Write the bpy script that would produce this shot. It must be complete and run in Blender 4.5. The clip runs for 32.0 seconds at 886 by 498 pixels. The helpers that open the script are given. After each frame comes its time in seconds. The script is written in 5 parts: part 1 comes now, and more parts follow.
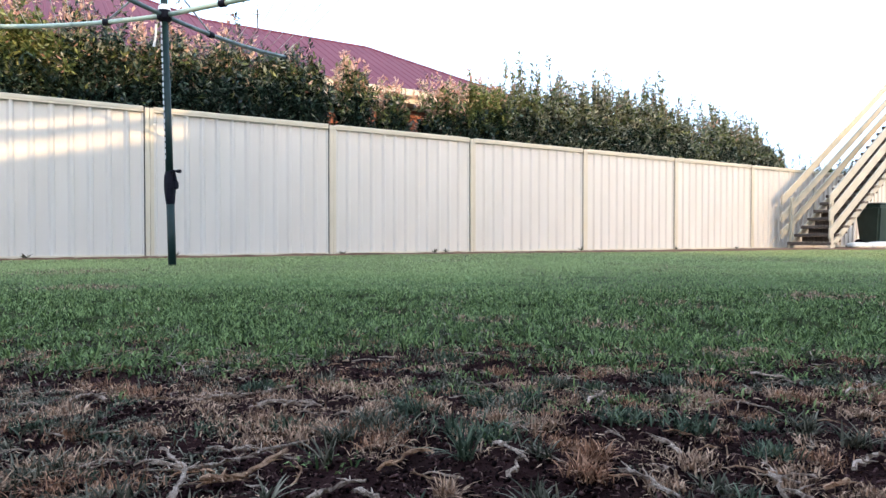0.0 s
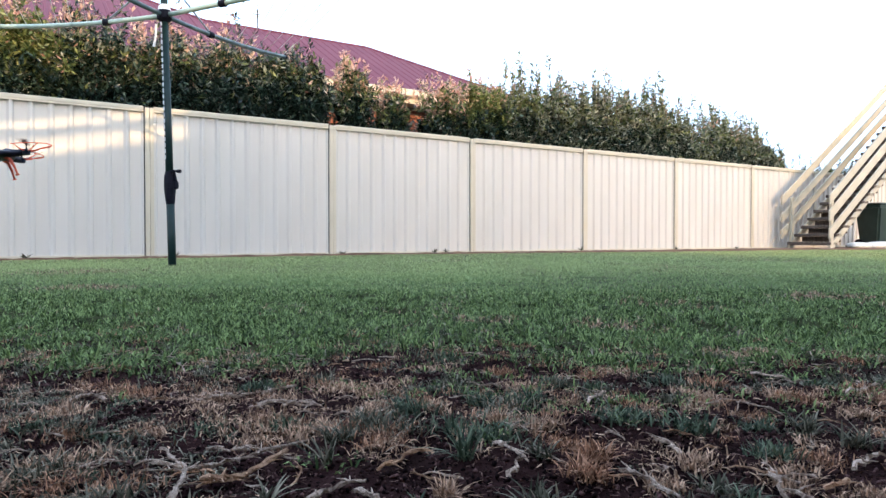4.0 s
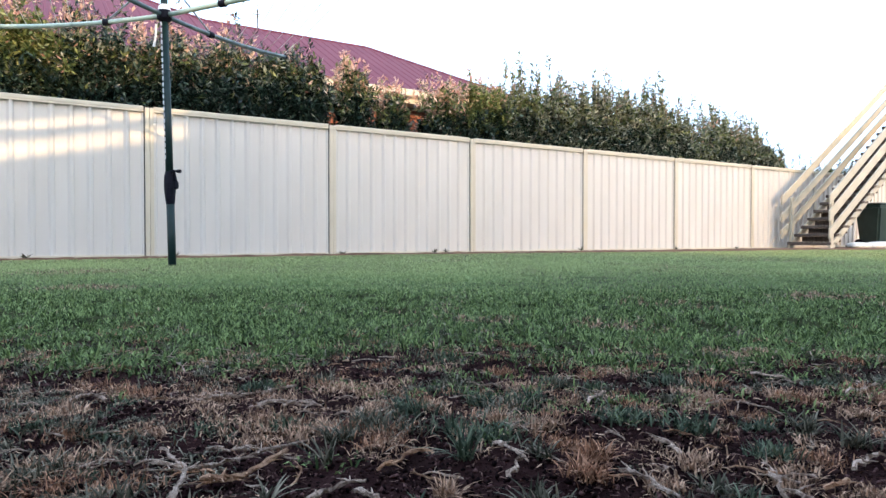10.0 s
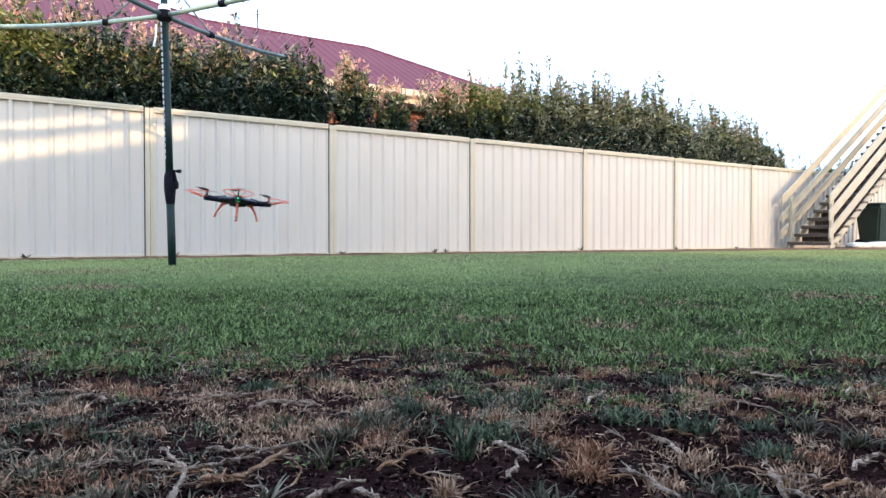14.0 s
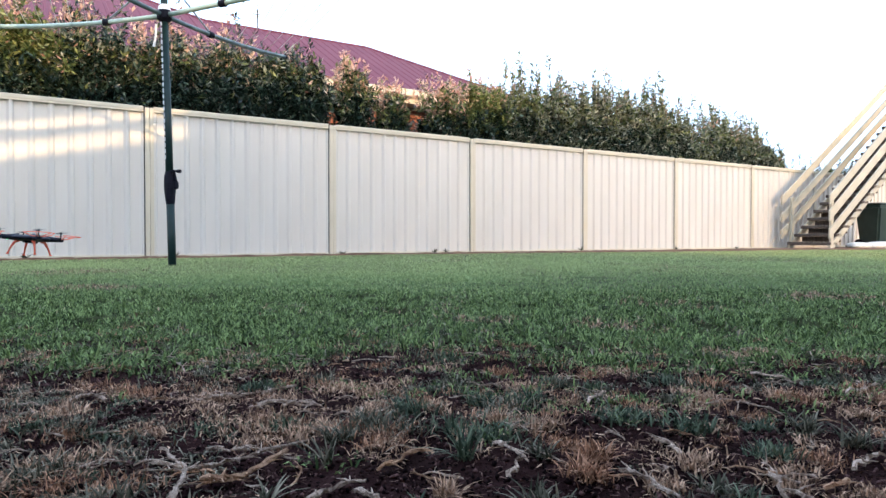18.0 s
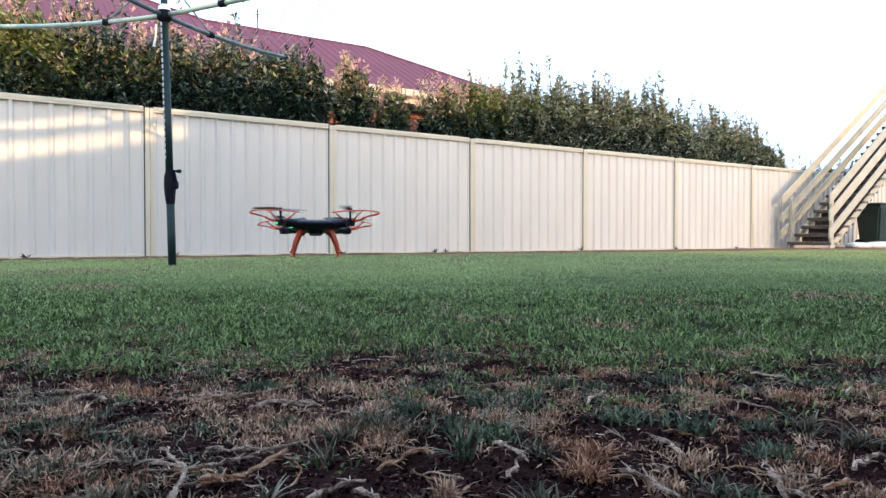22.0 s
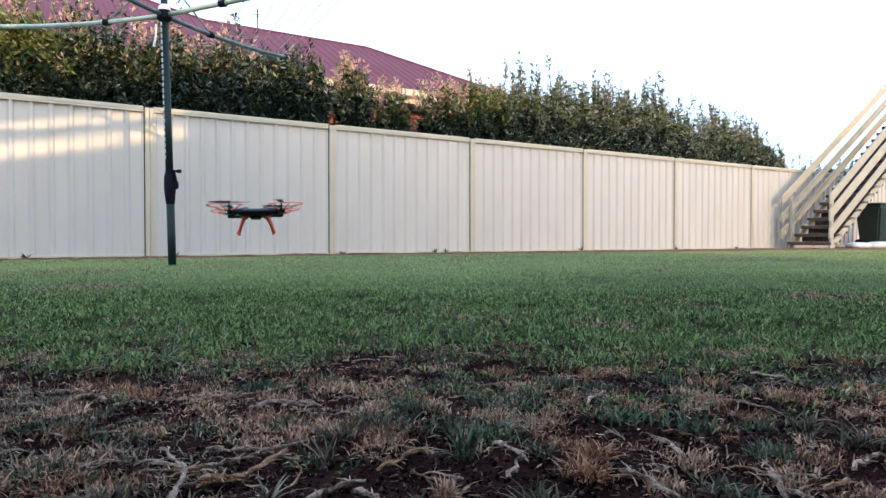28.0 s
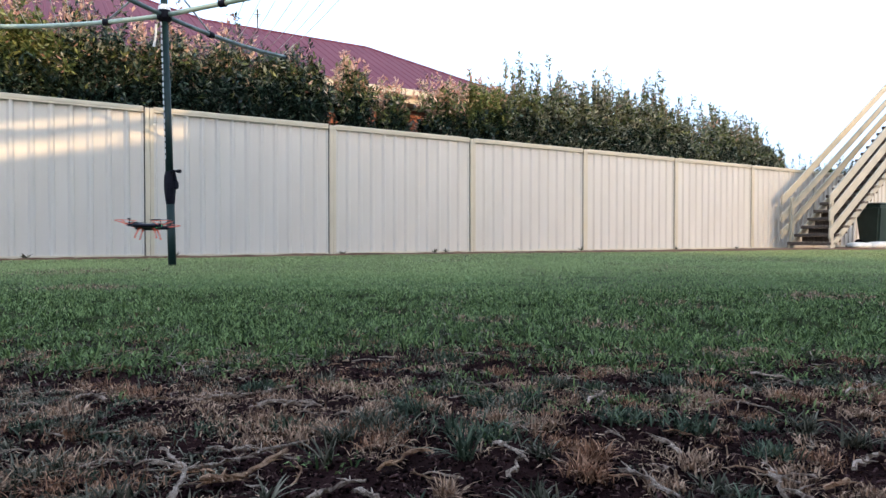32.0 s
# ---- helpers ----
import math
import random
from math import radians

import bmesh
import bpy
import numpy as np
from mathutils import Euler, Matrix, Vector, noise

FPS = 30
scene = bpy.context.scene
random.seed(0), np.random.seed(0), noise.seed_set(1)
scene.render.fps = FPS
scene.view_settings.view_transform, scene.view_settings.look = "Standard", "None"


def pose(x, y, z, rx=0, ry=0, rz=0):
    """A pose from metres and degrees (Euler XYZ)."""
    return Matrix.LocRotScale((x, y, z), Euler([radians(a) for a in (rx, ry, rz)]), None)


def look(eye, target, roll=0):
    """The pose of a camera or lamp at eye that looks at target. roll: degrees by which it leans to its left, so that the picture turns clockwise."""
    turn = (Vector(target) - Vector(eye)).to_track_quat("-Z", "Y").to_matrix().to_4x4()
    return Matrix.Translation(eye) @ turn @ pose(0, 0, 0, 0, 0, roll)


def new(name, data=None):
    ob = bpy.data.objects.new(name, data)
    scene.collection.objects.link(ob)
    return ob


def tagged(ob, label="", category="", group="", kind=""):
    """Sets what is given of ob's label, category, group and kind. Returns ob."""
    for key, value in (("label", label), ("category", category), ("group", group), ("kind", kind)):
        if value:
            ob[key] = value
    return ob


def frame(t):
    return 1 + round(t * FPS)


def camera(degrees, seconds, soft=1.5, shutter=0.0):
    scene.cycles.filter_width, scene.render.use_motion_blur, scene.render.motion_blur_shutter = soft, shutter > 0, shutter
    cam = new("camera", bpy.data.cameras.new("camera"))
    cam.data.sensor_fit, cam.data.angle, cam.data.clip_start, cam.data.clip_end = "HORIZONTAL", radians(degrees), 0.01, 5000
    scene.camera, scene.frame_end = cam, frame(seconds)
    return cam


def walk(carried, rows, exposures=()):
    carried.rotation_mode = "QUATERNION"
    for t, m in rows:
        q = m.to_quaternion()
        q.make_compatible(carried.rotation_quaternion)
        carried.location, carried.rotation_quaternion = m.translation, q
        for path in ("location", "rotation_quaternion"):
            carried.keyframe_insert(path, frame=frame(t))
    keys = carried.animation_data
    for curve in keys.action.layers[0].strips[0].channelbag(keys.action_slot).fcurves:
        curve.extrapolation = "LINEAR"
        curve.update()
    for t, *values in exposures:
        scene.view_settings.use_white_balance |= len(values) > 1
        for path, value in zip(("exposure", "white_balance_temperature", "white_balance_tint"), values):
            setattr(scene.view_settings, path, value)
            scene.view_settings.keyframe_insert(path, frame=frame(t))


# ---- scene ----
cam = camera(68.0, 32.0, soft=1.45, shutter=0.35)
EYE = pose(0, 0, 0.243, 89.014, 0, 0)
walk(cam, [(0.0, EYE), (32.0, EYE)],
     exposures=[(0.0, 0.0), (18.0, 0.0), (23.0, -0.13), (28.0, -0.30), (32.0, -0.40)])

# ---- light: late, low sun from the side, hazy white sky ----
SUN_AZ, SUN_EL = -57.0, 14.0         # degrees: from +x towards +y, and up
world = bpy.data.worlds.new("world")
scene.world = world
world.use_nodes = True
wn, wl = world.node_tree.nodes, world.node_tree.links
wn.clear()
sky = wn.new("ShaderNodeTexSky")
sky.sky_type = "NISHITA"
sky.sun_disc = False
sky.sun_elevation = radians(SUN_EL)
sky.sun_rotation = radians(90 - SUN_AZ)
sky.air_density, sky.dust_density, sky.ozone_density = 0.8, 4.5, 0.6
haze = wn.new("ShaderNodeMix")           # thin white haze over the clear sky
haze.data_type = "RGBA"
haze.inputs[0].default_value = 0.5
haze.inputs[7].default_value = (8.5, 11.0, 15.0, 1)
bg = wn.new("ShaderNodeBackground")
bg.inputs["Strength"].default_value = 0.30
wo = wn.new("ShaderNodeOutputWorld")
wl.new(sky.outputs[0], haze.inputs[6])
wl.new(haze.outputs[2], bg.inputs[0])
wl.new(bg.outputs[0], wo.inputs[0])
sun = new("sun", bpy.data.lights.new("sun", "SUN"))
sun.data.energy, sun.data.angle, sun.data.color = 3.5, radians(0.53), (1.0, 0.67, 0.35)
_a, _e = radians(SUN_AZ), radians(SUN_EL)
TO_SUN = Vector((math.cos(_e) * math.cos(_a), math.cos(_e) * math.sin(_a), math.sin(_e)))
sun.matrix_world = look(TO_SUN * 60, (0, 0, 0))


# ---- materials ----
def material(name, c1, c2, rough=0.6, scale=8.0, metal=0.0, bump=0.0, bump_scale=60.0, spread=(0.35, 0.65),
             island=0.0, objectwise=0.0, spec=0.5, stretch=(1, 1, 1), dirt=None, dirt_scale=1.2, dirt_at=(0.55, 0.75), through_light=0.0):
    """Two colours mixed by noise, coarse dirt over them, fine bump; islands or objects may vary in brightness."""
    m = bpy.data.materials.new(name)
    m.use_nodes = True
    n, l = m.node_tree.nodes, m.node_tree.links
    b = n["Principled BSDF"]
    b.inputs["Roughness"].default_value, b.inputs["Metallic"].default_value = rough, metal
    b.inputs["Specular IOR Level"].default_value = spec
    tc = n.new("ShaderNodeTexCoord")
    mp = n.new("ShaderNodeMapping")
    mp.inputs["Scale"].default_value = stretch
    l.new(tc.outputs["Object"], mp.inputs["Vector"])

    def noise_node(s, detail):
        t = n.new("ShaderNodeTexNoise")
        t.inputs["Scale"].default_value, t.inputs["Detail"].default_value = s, detail
        l.new(mp.outputs[0], t.inputs["Vector"])
        return t

    def mixed(fac, a, c):
        x = n.new("ShaderNodeMix")
        x.data_type = "RGBA"
        l.new(fac, x.inputs[0])
        for sock, v in ((x.inputs[6], a), (x.inputs[7], c)):
            if isinstance(v, tuple):
                sock.default_value = (*v, 1)
            else:
                l.new(v, sock)
        return x.outputs[2]

    def ramp(src, lo, hi):
        r = n.new("ShaderNodeMapRange")
        r.inputs["From Min"].default_value, r.inputs["From Max"].default_value = lo, hi
        l.new(src, r.inputs["Value"])
        return r.outputs[0]

    if island:
        g = n.new("ShaderNodeNewGeometry")
        pw = n.new("ShaderNodeMath")
        pw.operation = "POWER"
        l.new(g.outputs["Random Per Island"], pw.inputs[0])
        pw.inputs[1].default_value = 1.0 + island
        fac = pw.outputs[0]
    else:
        fac = ramp(noise_node(scale, 4).outputs[0], *spread)
    col = mixed(fac, c1, c2)
    if dirt:
        col = mixed(ramp(noise_node(dirt_scale, 5).outputs[0], *dirt_at), col, dirt)
    if objectwise:
        o = n.new("ShaderNodeObjectInfo")
        h = n.new("ShaderNodeHueSaturation")
        l.new(ramp(o.outputs["Random"], -objectwise, 1.0), h.inputs["Value"])
        r = n.new("ShaderNodeMapRange")
        r.inputs["To Min"].default_value, r.inputs["To Max"].default_value = 1 - objectwise, 1 + objectwise
        l.new(o.outputs["Random"], r.inputs["Value"])
        l.new(r.outputs[0], h.inputs["Value"])
        l.new(col, h.inputs["Color"])
        col = h.outputs[0]
    l.new(col, b.inputs["Base Color"])
    if bump:
        bn = n.new("ShaderNodeBump")
        bn.inputs["Strength"].default_value, bn.inputs["Distance"].default_value = bump, 0.01
        l.new(noise_node(bump_scale, 5).outputs[0], bn.inputs["Height"])
        l.new(bn.outputs[0], b.inputs["Normal"])
    if through_light:
        tr = n.new("ShaderNodeBsdfTranslucent")
        l.new(col, tr.inputs["Color"])
        ms = n.new("ShaderNodeMixShader")
        ms.inputs[0].default_value = through_light
        l.new(b.outputs[0], ms.inputs[1])
        l.new(tr.outputs[0], ms.inputs[2])
        l.new(ms.outputs[0], n["Material Output"].inputs["Surface"])
    return m


def glow(name, colour, strength):
    m = bpy.data.materials.new(name)
    m.use_nodes = True
    b = m.node_tree.nodes["Principled BSDF"]
    b.inputs["Base Color"].default_value = (*colour, 1)
    b.inputs["Emission Color"].default_value = (*colour, 1)
    b.inputs["Emission Strength"].default_value = strength
    return m


STEEL_CREAM = material("cream_steel", (0.580, 0.546, 0.500), (0.610, 0.578, 0.536), 0.38, 2.5, bump=0.03, bump_scale=8,
                       dirt=(0.54, 0.47, 0.37), dirt_scale=1.1, dirt_at=(0.58, 0.85), stretch=(1, 1, 0.35))
STEEL_TRIM = material("cream_trim", (0.55, 0.485, 0.37), (0.59, 0.53, 0.42), 0.4, 3, dirt=(0.45, 0.33, 0.2), dirt_scale=2.5, dirt_at=(0.6, 0.85))
DARK_GAP = material("dark_gap", (0.05, 0.045, 0.04), (0.07, 0.06, 0.05), 0.8)
SOIL = material("soil", (0.012, 0.0060, 0.0062), (0.040, 0.0205, 0.0200), 1.0, 14, bump=1.0, bump_scale=120, spec=0.0,
                dirt=(0.038, 0.025, 0.022), dirt_scale=5, dirt_at=(0.55, 0.8))
BED = material("bed_soil", (0.10, 0.055, 0.035), (0.22, 0.13, 0.08), 0.95, 6, bump=0.8, bump_scale=40, spec=0.2,
               dirt=(0.05, 0.03, 0.02), dirt_scale=1.5)
# Thatch under the lawn, darkened to stand in for shade between tufts.
SHADED_THATCH = material("shaded_thatch", (0.018, 0.022, 0.011), (0.055, 0.062, 0.030), 1.0, 9, bump=0.8, bump_scale=90, spec=0.0, dirt=(0.035, 0.034, 0.018), dirt_scale=3)
CRUMB = material("crumb", (0.009, 0.006, 0.0064), (0.150, 0.082, 0.080), 1.0, island=1.9, spec=0.0)
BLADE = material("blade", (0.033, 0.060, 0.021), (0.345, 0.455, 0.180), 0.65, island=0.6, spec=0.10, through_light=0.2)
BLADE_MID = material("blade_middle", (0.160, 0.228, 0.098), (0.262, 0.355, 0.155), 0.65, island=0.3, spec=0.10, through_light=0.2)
# Blades farther off hold the sky's sheen in their base colour.
BLADE_FAR = material("blade_far_sheen", (0.275, 0.350, 0.150), (0.470, 0.545, 0.245), 0.65, island=0.2, spec=0.10, through_light=0.2)
BLADE_TUFT = material("blade_tuft", (0.026, 0.042, 0.028), (0.175, 0.215, 0.140), 0.65, island=0.4, spec=0.10, through_light=0.15)
BLADE_DULL = material("blade_dull", (0.038, 0.043, 0.028), (0.340, 0.305, 0.230), 0.65, island=0.9, spec=0.10, through_light=0.15)
STRAW = material("straw", (0.140, 0.078, 0.055), (0.80, 0.54, 0.38), 0.9, island=0.3, spec=0.08, through_light=0.1)
LITTER = material("litter", (0.030, 0.016, 0.014), (0.26, 0.16, 0.135), 0.95, island=0.8, spec=0.05)
STRAW_RED = material("straw_red", (0.100, 0.045, 0.032), (0.68, 0.38, 0.24), 0.9, island=0.5, spec=0.08, through_light=0.1)
RUNNER = material("runner", (0.36, 0.26, 0.205), (0.74, 0.58, 0.48), 0.9, 45, bump=1.0, bump_scale=220, objectwise=0.25, spec=0.1,
                  dirt=(0.11, 0.065, 0.048), dirt_scale=26, dirt_at=(0.54, 0.72))
RUNNER_TAN = material("runner_tan", (0.38, 0.21, 0.13), (0.66, 0.43, 0.29), 0.8, 30, bump=0.7, bump_scale=220, objectwise=0.25, spec=0.1,
                      dirt=(0.11, 0.05, 0.028), dirt_scale=24, dirt_at=(0.46, 0.68))
# Sky glow and glints along the hedge top, put into the leaf colour.
LEAF_CREST_GLOW = material("leaf_crest_glow", (0.15, 0.165, 0.120), (0.52, 0.52, 0.40), 0.30, island=0.5, spec=0.6, through_light=0.3)
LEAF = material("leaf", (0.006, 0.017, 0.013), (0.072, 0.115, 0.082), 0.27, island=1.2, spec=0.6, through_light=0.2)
# Yellower leaf colour that paints sun onto parts of the hedge.
LEAF_SUNLIT = material("leaf_sunlit", (0.045, 0.085, 0.022), (0.36, 0.38, 0.14), 0.34, island=0.5, spec=0.5, through_light=0.3)
SHOOT = material("shoot", (0.58, 0.27, 0.21), (0.88, 0.68, 0.50), 0.45, island=0.1, spec=0.5, through_light=0.3)
BARK = material("bark", (0.07, 0.045, 0.03), (0.16, 0.11, 0.08), 0.9, 20, bump=0.7, bump_scale=70)
ROOF_RED = material("roof_red", (0.118, 0.036, 0.058), (0.135, 0.045, 0.068), 0.6, 1.2, spec=0.10, dirt=(0.105, 0.036, 0.055), dirt_scale=0.6, dirt_at=(0.5, 0.9))
FASCIA = material("fascia", (0.62, 0.52, 0.38), (0.68, 0.58, 0.44), 0.5, 2)
BRICK = material("brick_red", (0.25, 0.085, 0.05), (0.36, 0.14, 0.085), 0.85, 25, bump=0.5, bump_scale=120, objectwise=0.3)
MORTAR = material("mortar", (0.36, 0.29, 0.23), (0.44, 0.37, 0.31), 0.95, 20, bump=0.5, bump_scale=90)
HOIST_GREEN = material("hoist_green", (0.005, 0.018, 0.018), (0.008, 0.025, 0.024), 0.45, 12, spec=0.25, dirt=(0.02, 0.035, 0.032), dirt_scale=6, dirt_at=(0.6, 0.85))
# The arms' green in two copies: pale as lit, then dark as unlit.
HOIST_PALE = material("hoist_pale", (0.36, 0.47, 0.38), (0.46, 0.55, 0.46), 0.4, 10, spec=0.5, dirt=(0.25, 0.32, 0.27), dirt_scale=8)
HOIST_BLUE = material("hoist_blue", (0.06, 0.10, 0.10), (0.10, 0.14, 0.14), 0.4, 10, dirt=(0.2, 0.25, 0.22), dirt_scale=9)
GALV = material("galvanised", (0.45, 0.46, 0.47), (0.62, 0.62, 0.62), 0.35, 25, metal=0.85)
BLACK = material("black_plastic", (0.004, 0.004, 0.009), (0.008, 0.008, 0.015), 0.6, 30, spec=0.12)
CORD = material("cord", (0.80, 0.75, 0.63), (0.88, 0.84, 0.74), 0.6, 30)
CORD_WHITE = material("white_strap", (0.7, 0.7, 0.68), (0.8, 0.8, 0.78), 0.5, 30)
TIMBER_CREAM = material("painted_timber", (0.48, 0.42, 0.31), (0.53, 0.47, 0.36), 0.5, 4, bump=0.15, bump_scale=30, objectwise=0.06,
                        dirt=(0.5, 0.42, 0.3), dirt_scale=3, dirt_at=(0.62, 0.85))
TREAD = material("tread_timber", (0.065, 0.048, 0.038), (0.15, 0.115, 0.092), 0.75, 6, bump=0.5, bump_scale=60, objectwise=0.2, stretch=(1, 6, 1))
BIN_GREEN = material("bin_green", (0.010, 0.028, 0.022), (0.016, 0.038, 0.030), 0.5, 6)
BIN_OLIVE = material("bin_olive", (0.05, 0.075, 0.05), (0.07, 0.095, 0.065), 0.5, 6)
BAG = material("bag_white", (0.66, 0.64, 0.60), (0.78, 0.76, 0.72), 0.55, 12, bump=0.6, bump_scale=25)
HOUSE_WALL = material("render_wall", (0.50, 0.42, 0.31), (0.58, 0.50, 0.38), 0.85, 5, bump=0.3, bump_scale=50)
CRAFT_BLACK = material("craft_black", (0.004, 0.005, 0.016), (0.007, 0.008, 0.024), 0.38, 40, spec=0.3)
CRAFT_ORANGE = material("craft_orange", (0.93, 0.165, 0.095), (0.97, 0.195, 0.115), 0.42, 40, spec=0.45, through_light=0.12)
PROP = material("propeller_black", (0.010, 0.011, 0.014), (0.018, 0.018, 0.022), 0.4, 50)
GREEN_LIGHT = glow("green_light", (0.05, 0.80, 0.30), 1.0)
CLEAR = material("grey_lens", (0.25, 0.25, 0.27), (0.35, 0.35, 0.37), 0.2, 40)


# ---- mesh helpers ----
def mesh_of(name, verts, faces, mats, smooth=False, mat_index=None):
    me = bpy.data.meshes.new(name)
    me.from_pydata([tuple(v) for v in verts], [], faces)
    for m in (mats if isinstance(mats, (list, tuple)) else [mats]):
        me.materials.append(m)
    if mat_index is not None:
        me.polygons.foreach_set("material_index", mat_index)
    if smooth:
        me.polygons.foreach_set("use_smooth", [True] * len(me.polygons))
    me.update()
    return me


def big_mesh(name, co, tris, mat):
    """A large mesh from arrays: co (n, 3), tris (m, 3)."""
    me = bpy.data.meshes.new(name)
    me.vertices.add(len(co))
    me.vertices.foreach_set("co", np.ascontiguousarray(co, dtype=np.float32).ravel())
    me.loops.add(tris.size)
    me.loops.foreach_set("vertex_index", np.ascontiguousarray(tris, dtype=np.int32).ravel())
    me.polygons.add(len(tris))
    me.polygons.foreach_set("loop_start", np.arange(0, tris.size, 3, dtype=np.int32))
    me.materials.append(mat)
    me.update(calc_edges=True)
    return me


def part(name, bm, mat, parent, label="", m=None, smooth=False):
    """Links a bmesh (or a mesh) as one mesh object under a thing or a part."""
    if isinstance(bm, bpy.types.Mesh):
        me = bm
    else:
        me = bpy.data.meshes.new(name)
        bmesh.ops.recalc_face_normals(bm, faces=bm.faces)
        bm.to_mesh(me)
        bm.free()
        me.materials.append(mat)
        if smooth:
            me.polygons.foreach_set("use_smooth", [True] * len(me.polygons))
    ob = new(name, me)
    if parent is not None:
        ob.parent = parent
    if m is not None:
        ob.matrix_basis = m
    if label:
        ob["label"] = label
    return ob


def box(bm, x0, x1, y0, y1, z0, z1, bevel=0.0, m=None):
    """A box between the corners, added to bm."""
    g = bmesh.ops.create_cube(bm, size=1.0)
    vs = g["verts"]
    for v in vs:
        v.co = Vector((x0 + (v.co.x + 0.5) * (x1 - x0), y0 + (v.co.y + 0.5) * (y1 - y0), z0 + (v.co.z + 0.5) * (z1 - z0)))
    if bevel:
        es = list({e for v in vs for e in v.link_edges})
        r = bmesh.ops.bevel(bm, geom=es, offset=bevel, segments=1, affect="EDGES")
        vs = list({v for f in r["faces"] for v in f.verts} | {v for v in vs if v.is_valid})
    if m is not None:
        bmesh.ops.transform(bm, matrix=m, verts=vs)
    return bm


def tube(bm, pts, radii, sides=8, cap=True):
    """A tube along points, with a radius at each, added to bm."""
    pts = [Vector(p) for p in pts]
    if not isinstance(radii, (list, tuple)):
        radii = [radii] * len(pts)
    rings, side = [], None
    for i, p in enumerate(pts):
        d = (pts[min(i + 1, len(pts) - 1)] - pts[max(i - 1, 0)]).normalized()
        if side is None:
            side = d.orthogonal().normalized()
        side = (side - d * side.dot(d)).normalized()
        up = d.cross(side)
        rings.append([bm.verts.new(p + (side * math.cos(a) + up * math.sin(a)) * radii[i])
                      for a in (2 * math.pi * k / sides for k in range(sides))])
    for a, b in zip(rings, rings[1:]):
        for k in range(sides):
            bm.faces.new((a[k], a[(k + 1) % sides], b[(k + 1) % sides], b[k]))
    if cap:
        bm.faces.new(rings[0][::-1])
        bm.faces.new(rings[-1])
    return bm


def lathe(bm, prof, sides=20, m=None):
    """A turned shape from (radius, z) pairs, added to bm."""
    rings = []
    for r, z in prof:
        rings.append([bm.verts.new((r * math.cos(a), r * math.sin(a), z)) for a in (2 * math.pi * k / sides for k in range(sides))])
    for a, b in zip(rings, rings[1:]):
        for k in range(sides):
            bm.faces.new((a[k], a[(k + 1) % sides], b[(k + 1) % sides], b[k]))
    bm.faces.new(rings[0][::-1])
    bm.faces.new(rings[-1])
    if m is not None:
        bmesh.ops.transform(bm, matrix=m, verts=[v for r in rings for v in r])
    return bm


def empty(name, m, label, category, group="", kind=""):
    ob = new(name)
    ob.matrix_basis = m
    return tagged(ob, label, category, group, kind)


def value_noise(x, y, seed):
    """Smooth noise from 0 to 1 over arrays of x and y, one cell a unit."""
    xi, yi = np.floor(x).astype(np.int64), np.floor(y).astype(np.int64)
    fx, fy = x - xi, y - yi
    fx, fy = fx * fx * (3 - 2 * fx), fy * fy * (3 - 2 * fy)

    def h(a, b):
        n = (a * 374761393 + b * 668265263 + seed * 974711) & 0x7FFFFFFF
        n = ((n ^ (n >> 13)) * 1274126177) & 0x7FFFFFFF
        return ((n ^ (n >> 16)) & 0xFFFF) / 65535.0

    return (h(xi, yi) * (1 - fx) + h(xi + 1, yi) * fx) * (1 - fy) + (h(xi, yi + 1) * (1 - fx) + h(xi + 1, yi + 1) * fx) * fy


def step(a, b, x):
    t = np.clip((x - a) / (b - a), 0, 1)
    return t * t * (3 - 2 * t)


# ---- the fence's line: s along it, n away behind it ----
FENCE = pose(-3.546, 7.83, 0, 0, 0, 31.83)
PANEL = 2.389


def on_fence(s, n, z=0.0):
    return FENCE @ Vector((s, n, z))


# ---- ground ----
def bareness(x, y):
    """How worn the lawn is, from 0 (grass) to 1 (bare soil), by the place."""
    edge = 1.24 + 0.14 * (value_noise(x * 2.3 + 9, y * 1.2 + 3, 4) - 0.5) + 0.26 * (value_noise(x * 6.1 + 2, y * 4.0, 6) - 0.5) + 0.18 * np.exp(-((x - 0.04) / 0.36) ** 2)
    w = (1 - step(edge - 0.12, edge + 0.10, y)) * (1 - step(1.5, 2.3, np.abs(x) + 0.5 * value_noise(x * 2, y * 2, 14))) * step(-1.5, -0.7, y + 0.5 * value_noise(x * 2, y * 2, 15))
    lump = value_noise(x * 5.5, y * 5.5, 7) * 0.6 + value_noise(x * 13, y * 13, 8) * 0.4
    return np.clip(w * (0.45 + 1.1 * (lump - 0.18)), 0, 1), w


def ground_height(x, y):
    b, w = bareness(x, y)
    near = 1 - step(3.0, 6.0, np.hypot(x, y))
    h = 0.010 * (value_noise(x * 3.1, y * 3.1, 1) - 0.5) * near
    h = h + 0.016 * (value_noise(x * 5.3, y * 4.1, 9) - 0.5) * near * step(0.9, 1.6, y)
    h = h + w * (0.012 * (value_noise(x * 11, y * 11, 2) - 0.5) + 0.007 * (value_noise(x * 31, y * 31, 3) - 0.5) + 0.004 * (value_noise(x * 70, y * 70, 5) - 0.5))
    return h - 0.006 * w - 0.012 * w * b


def height_at(x, y):
    return float(ground_height(np.array([x]), np.array([y]))[0])


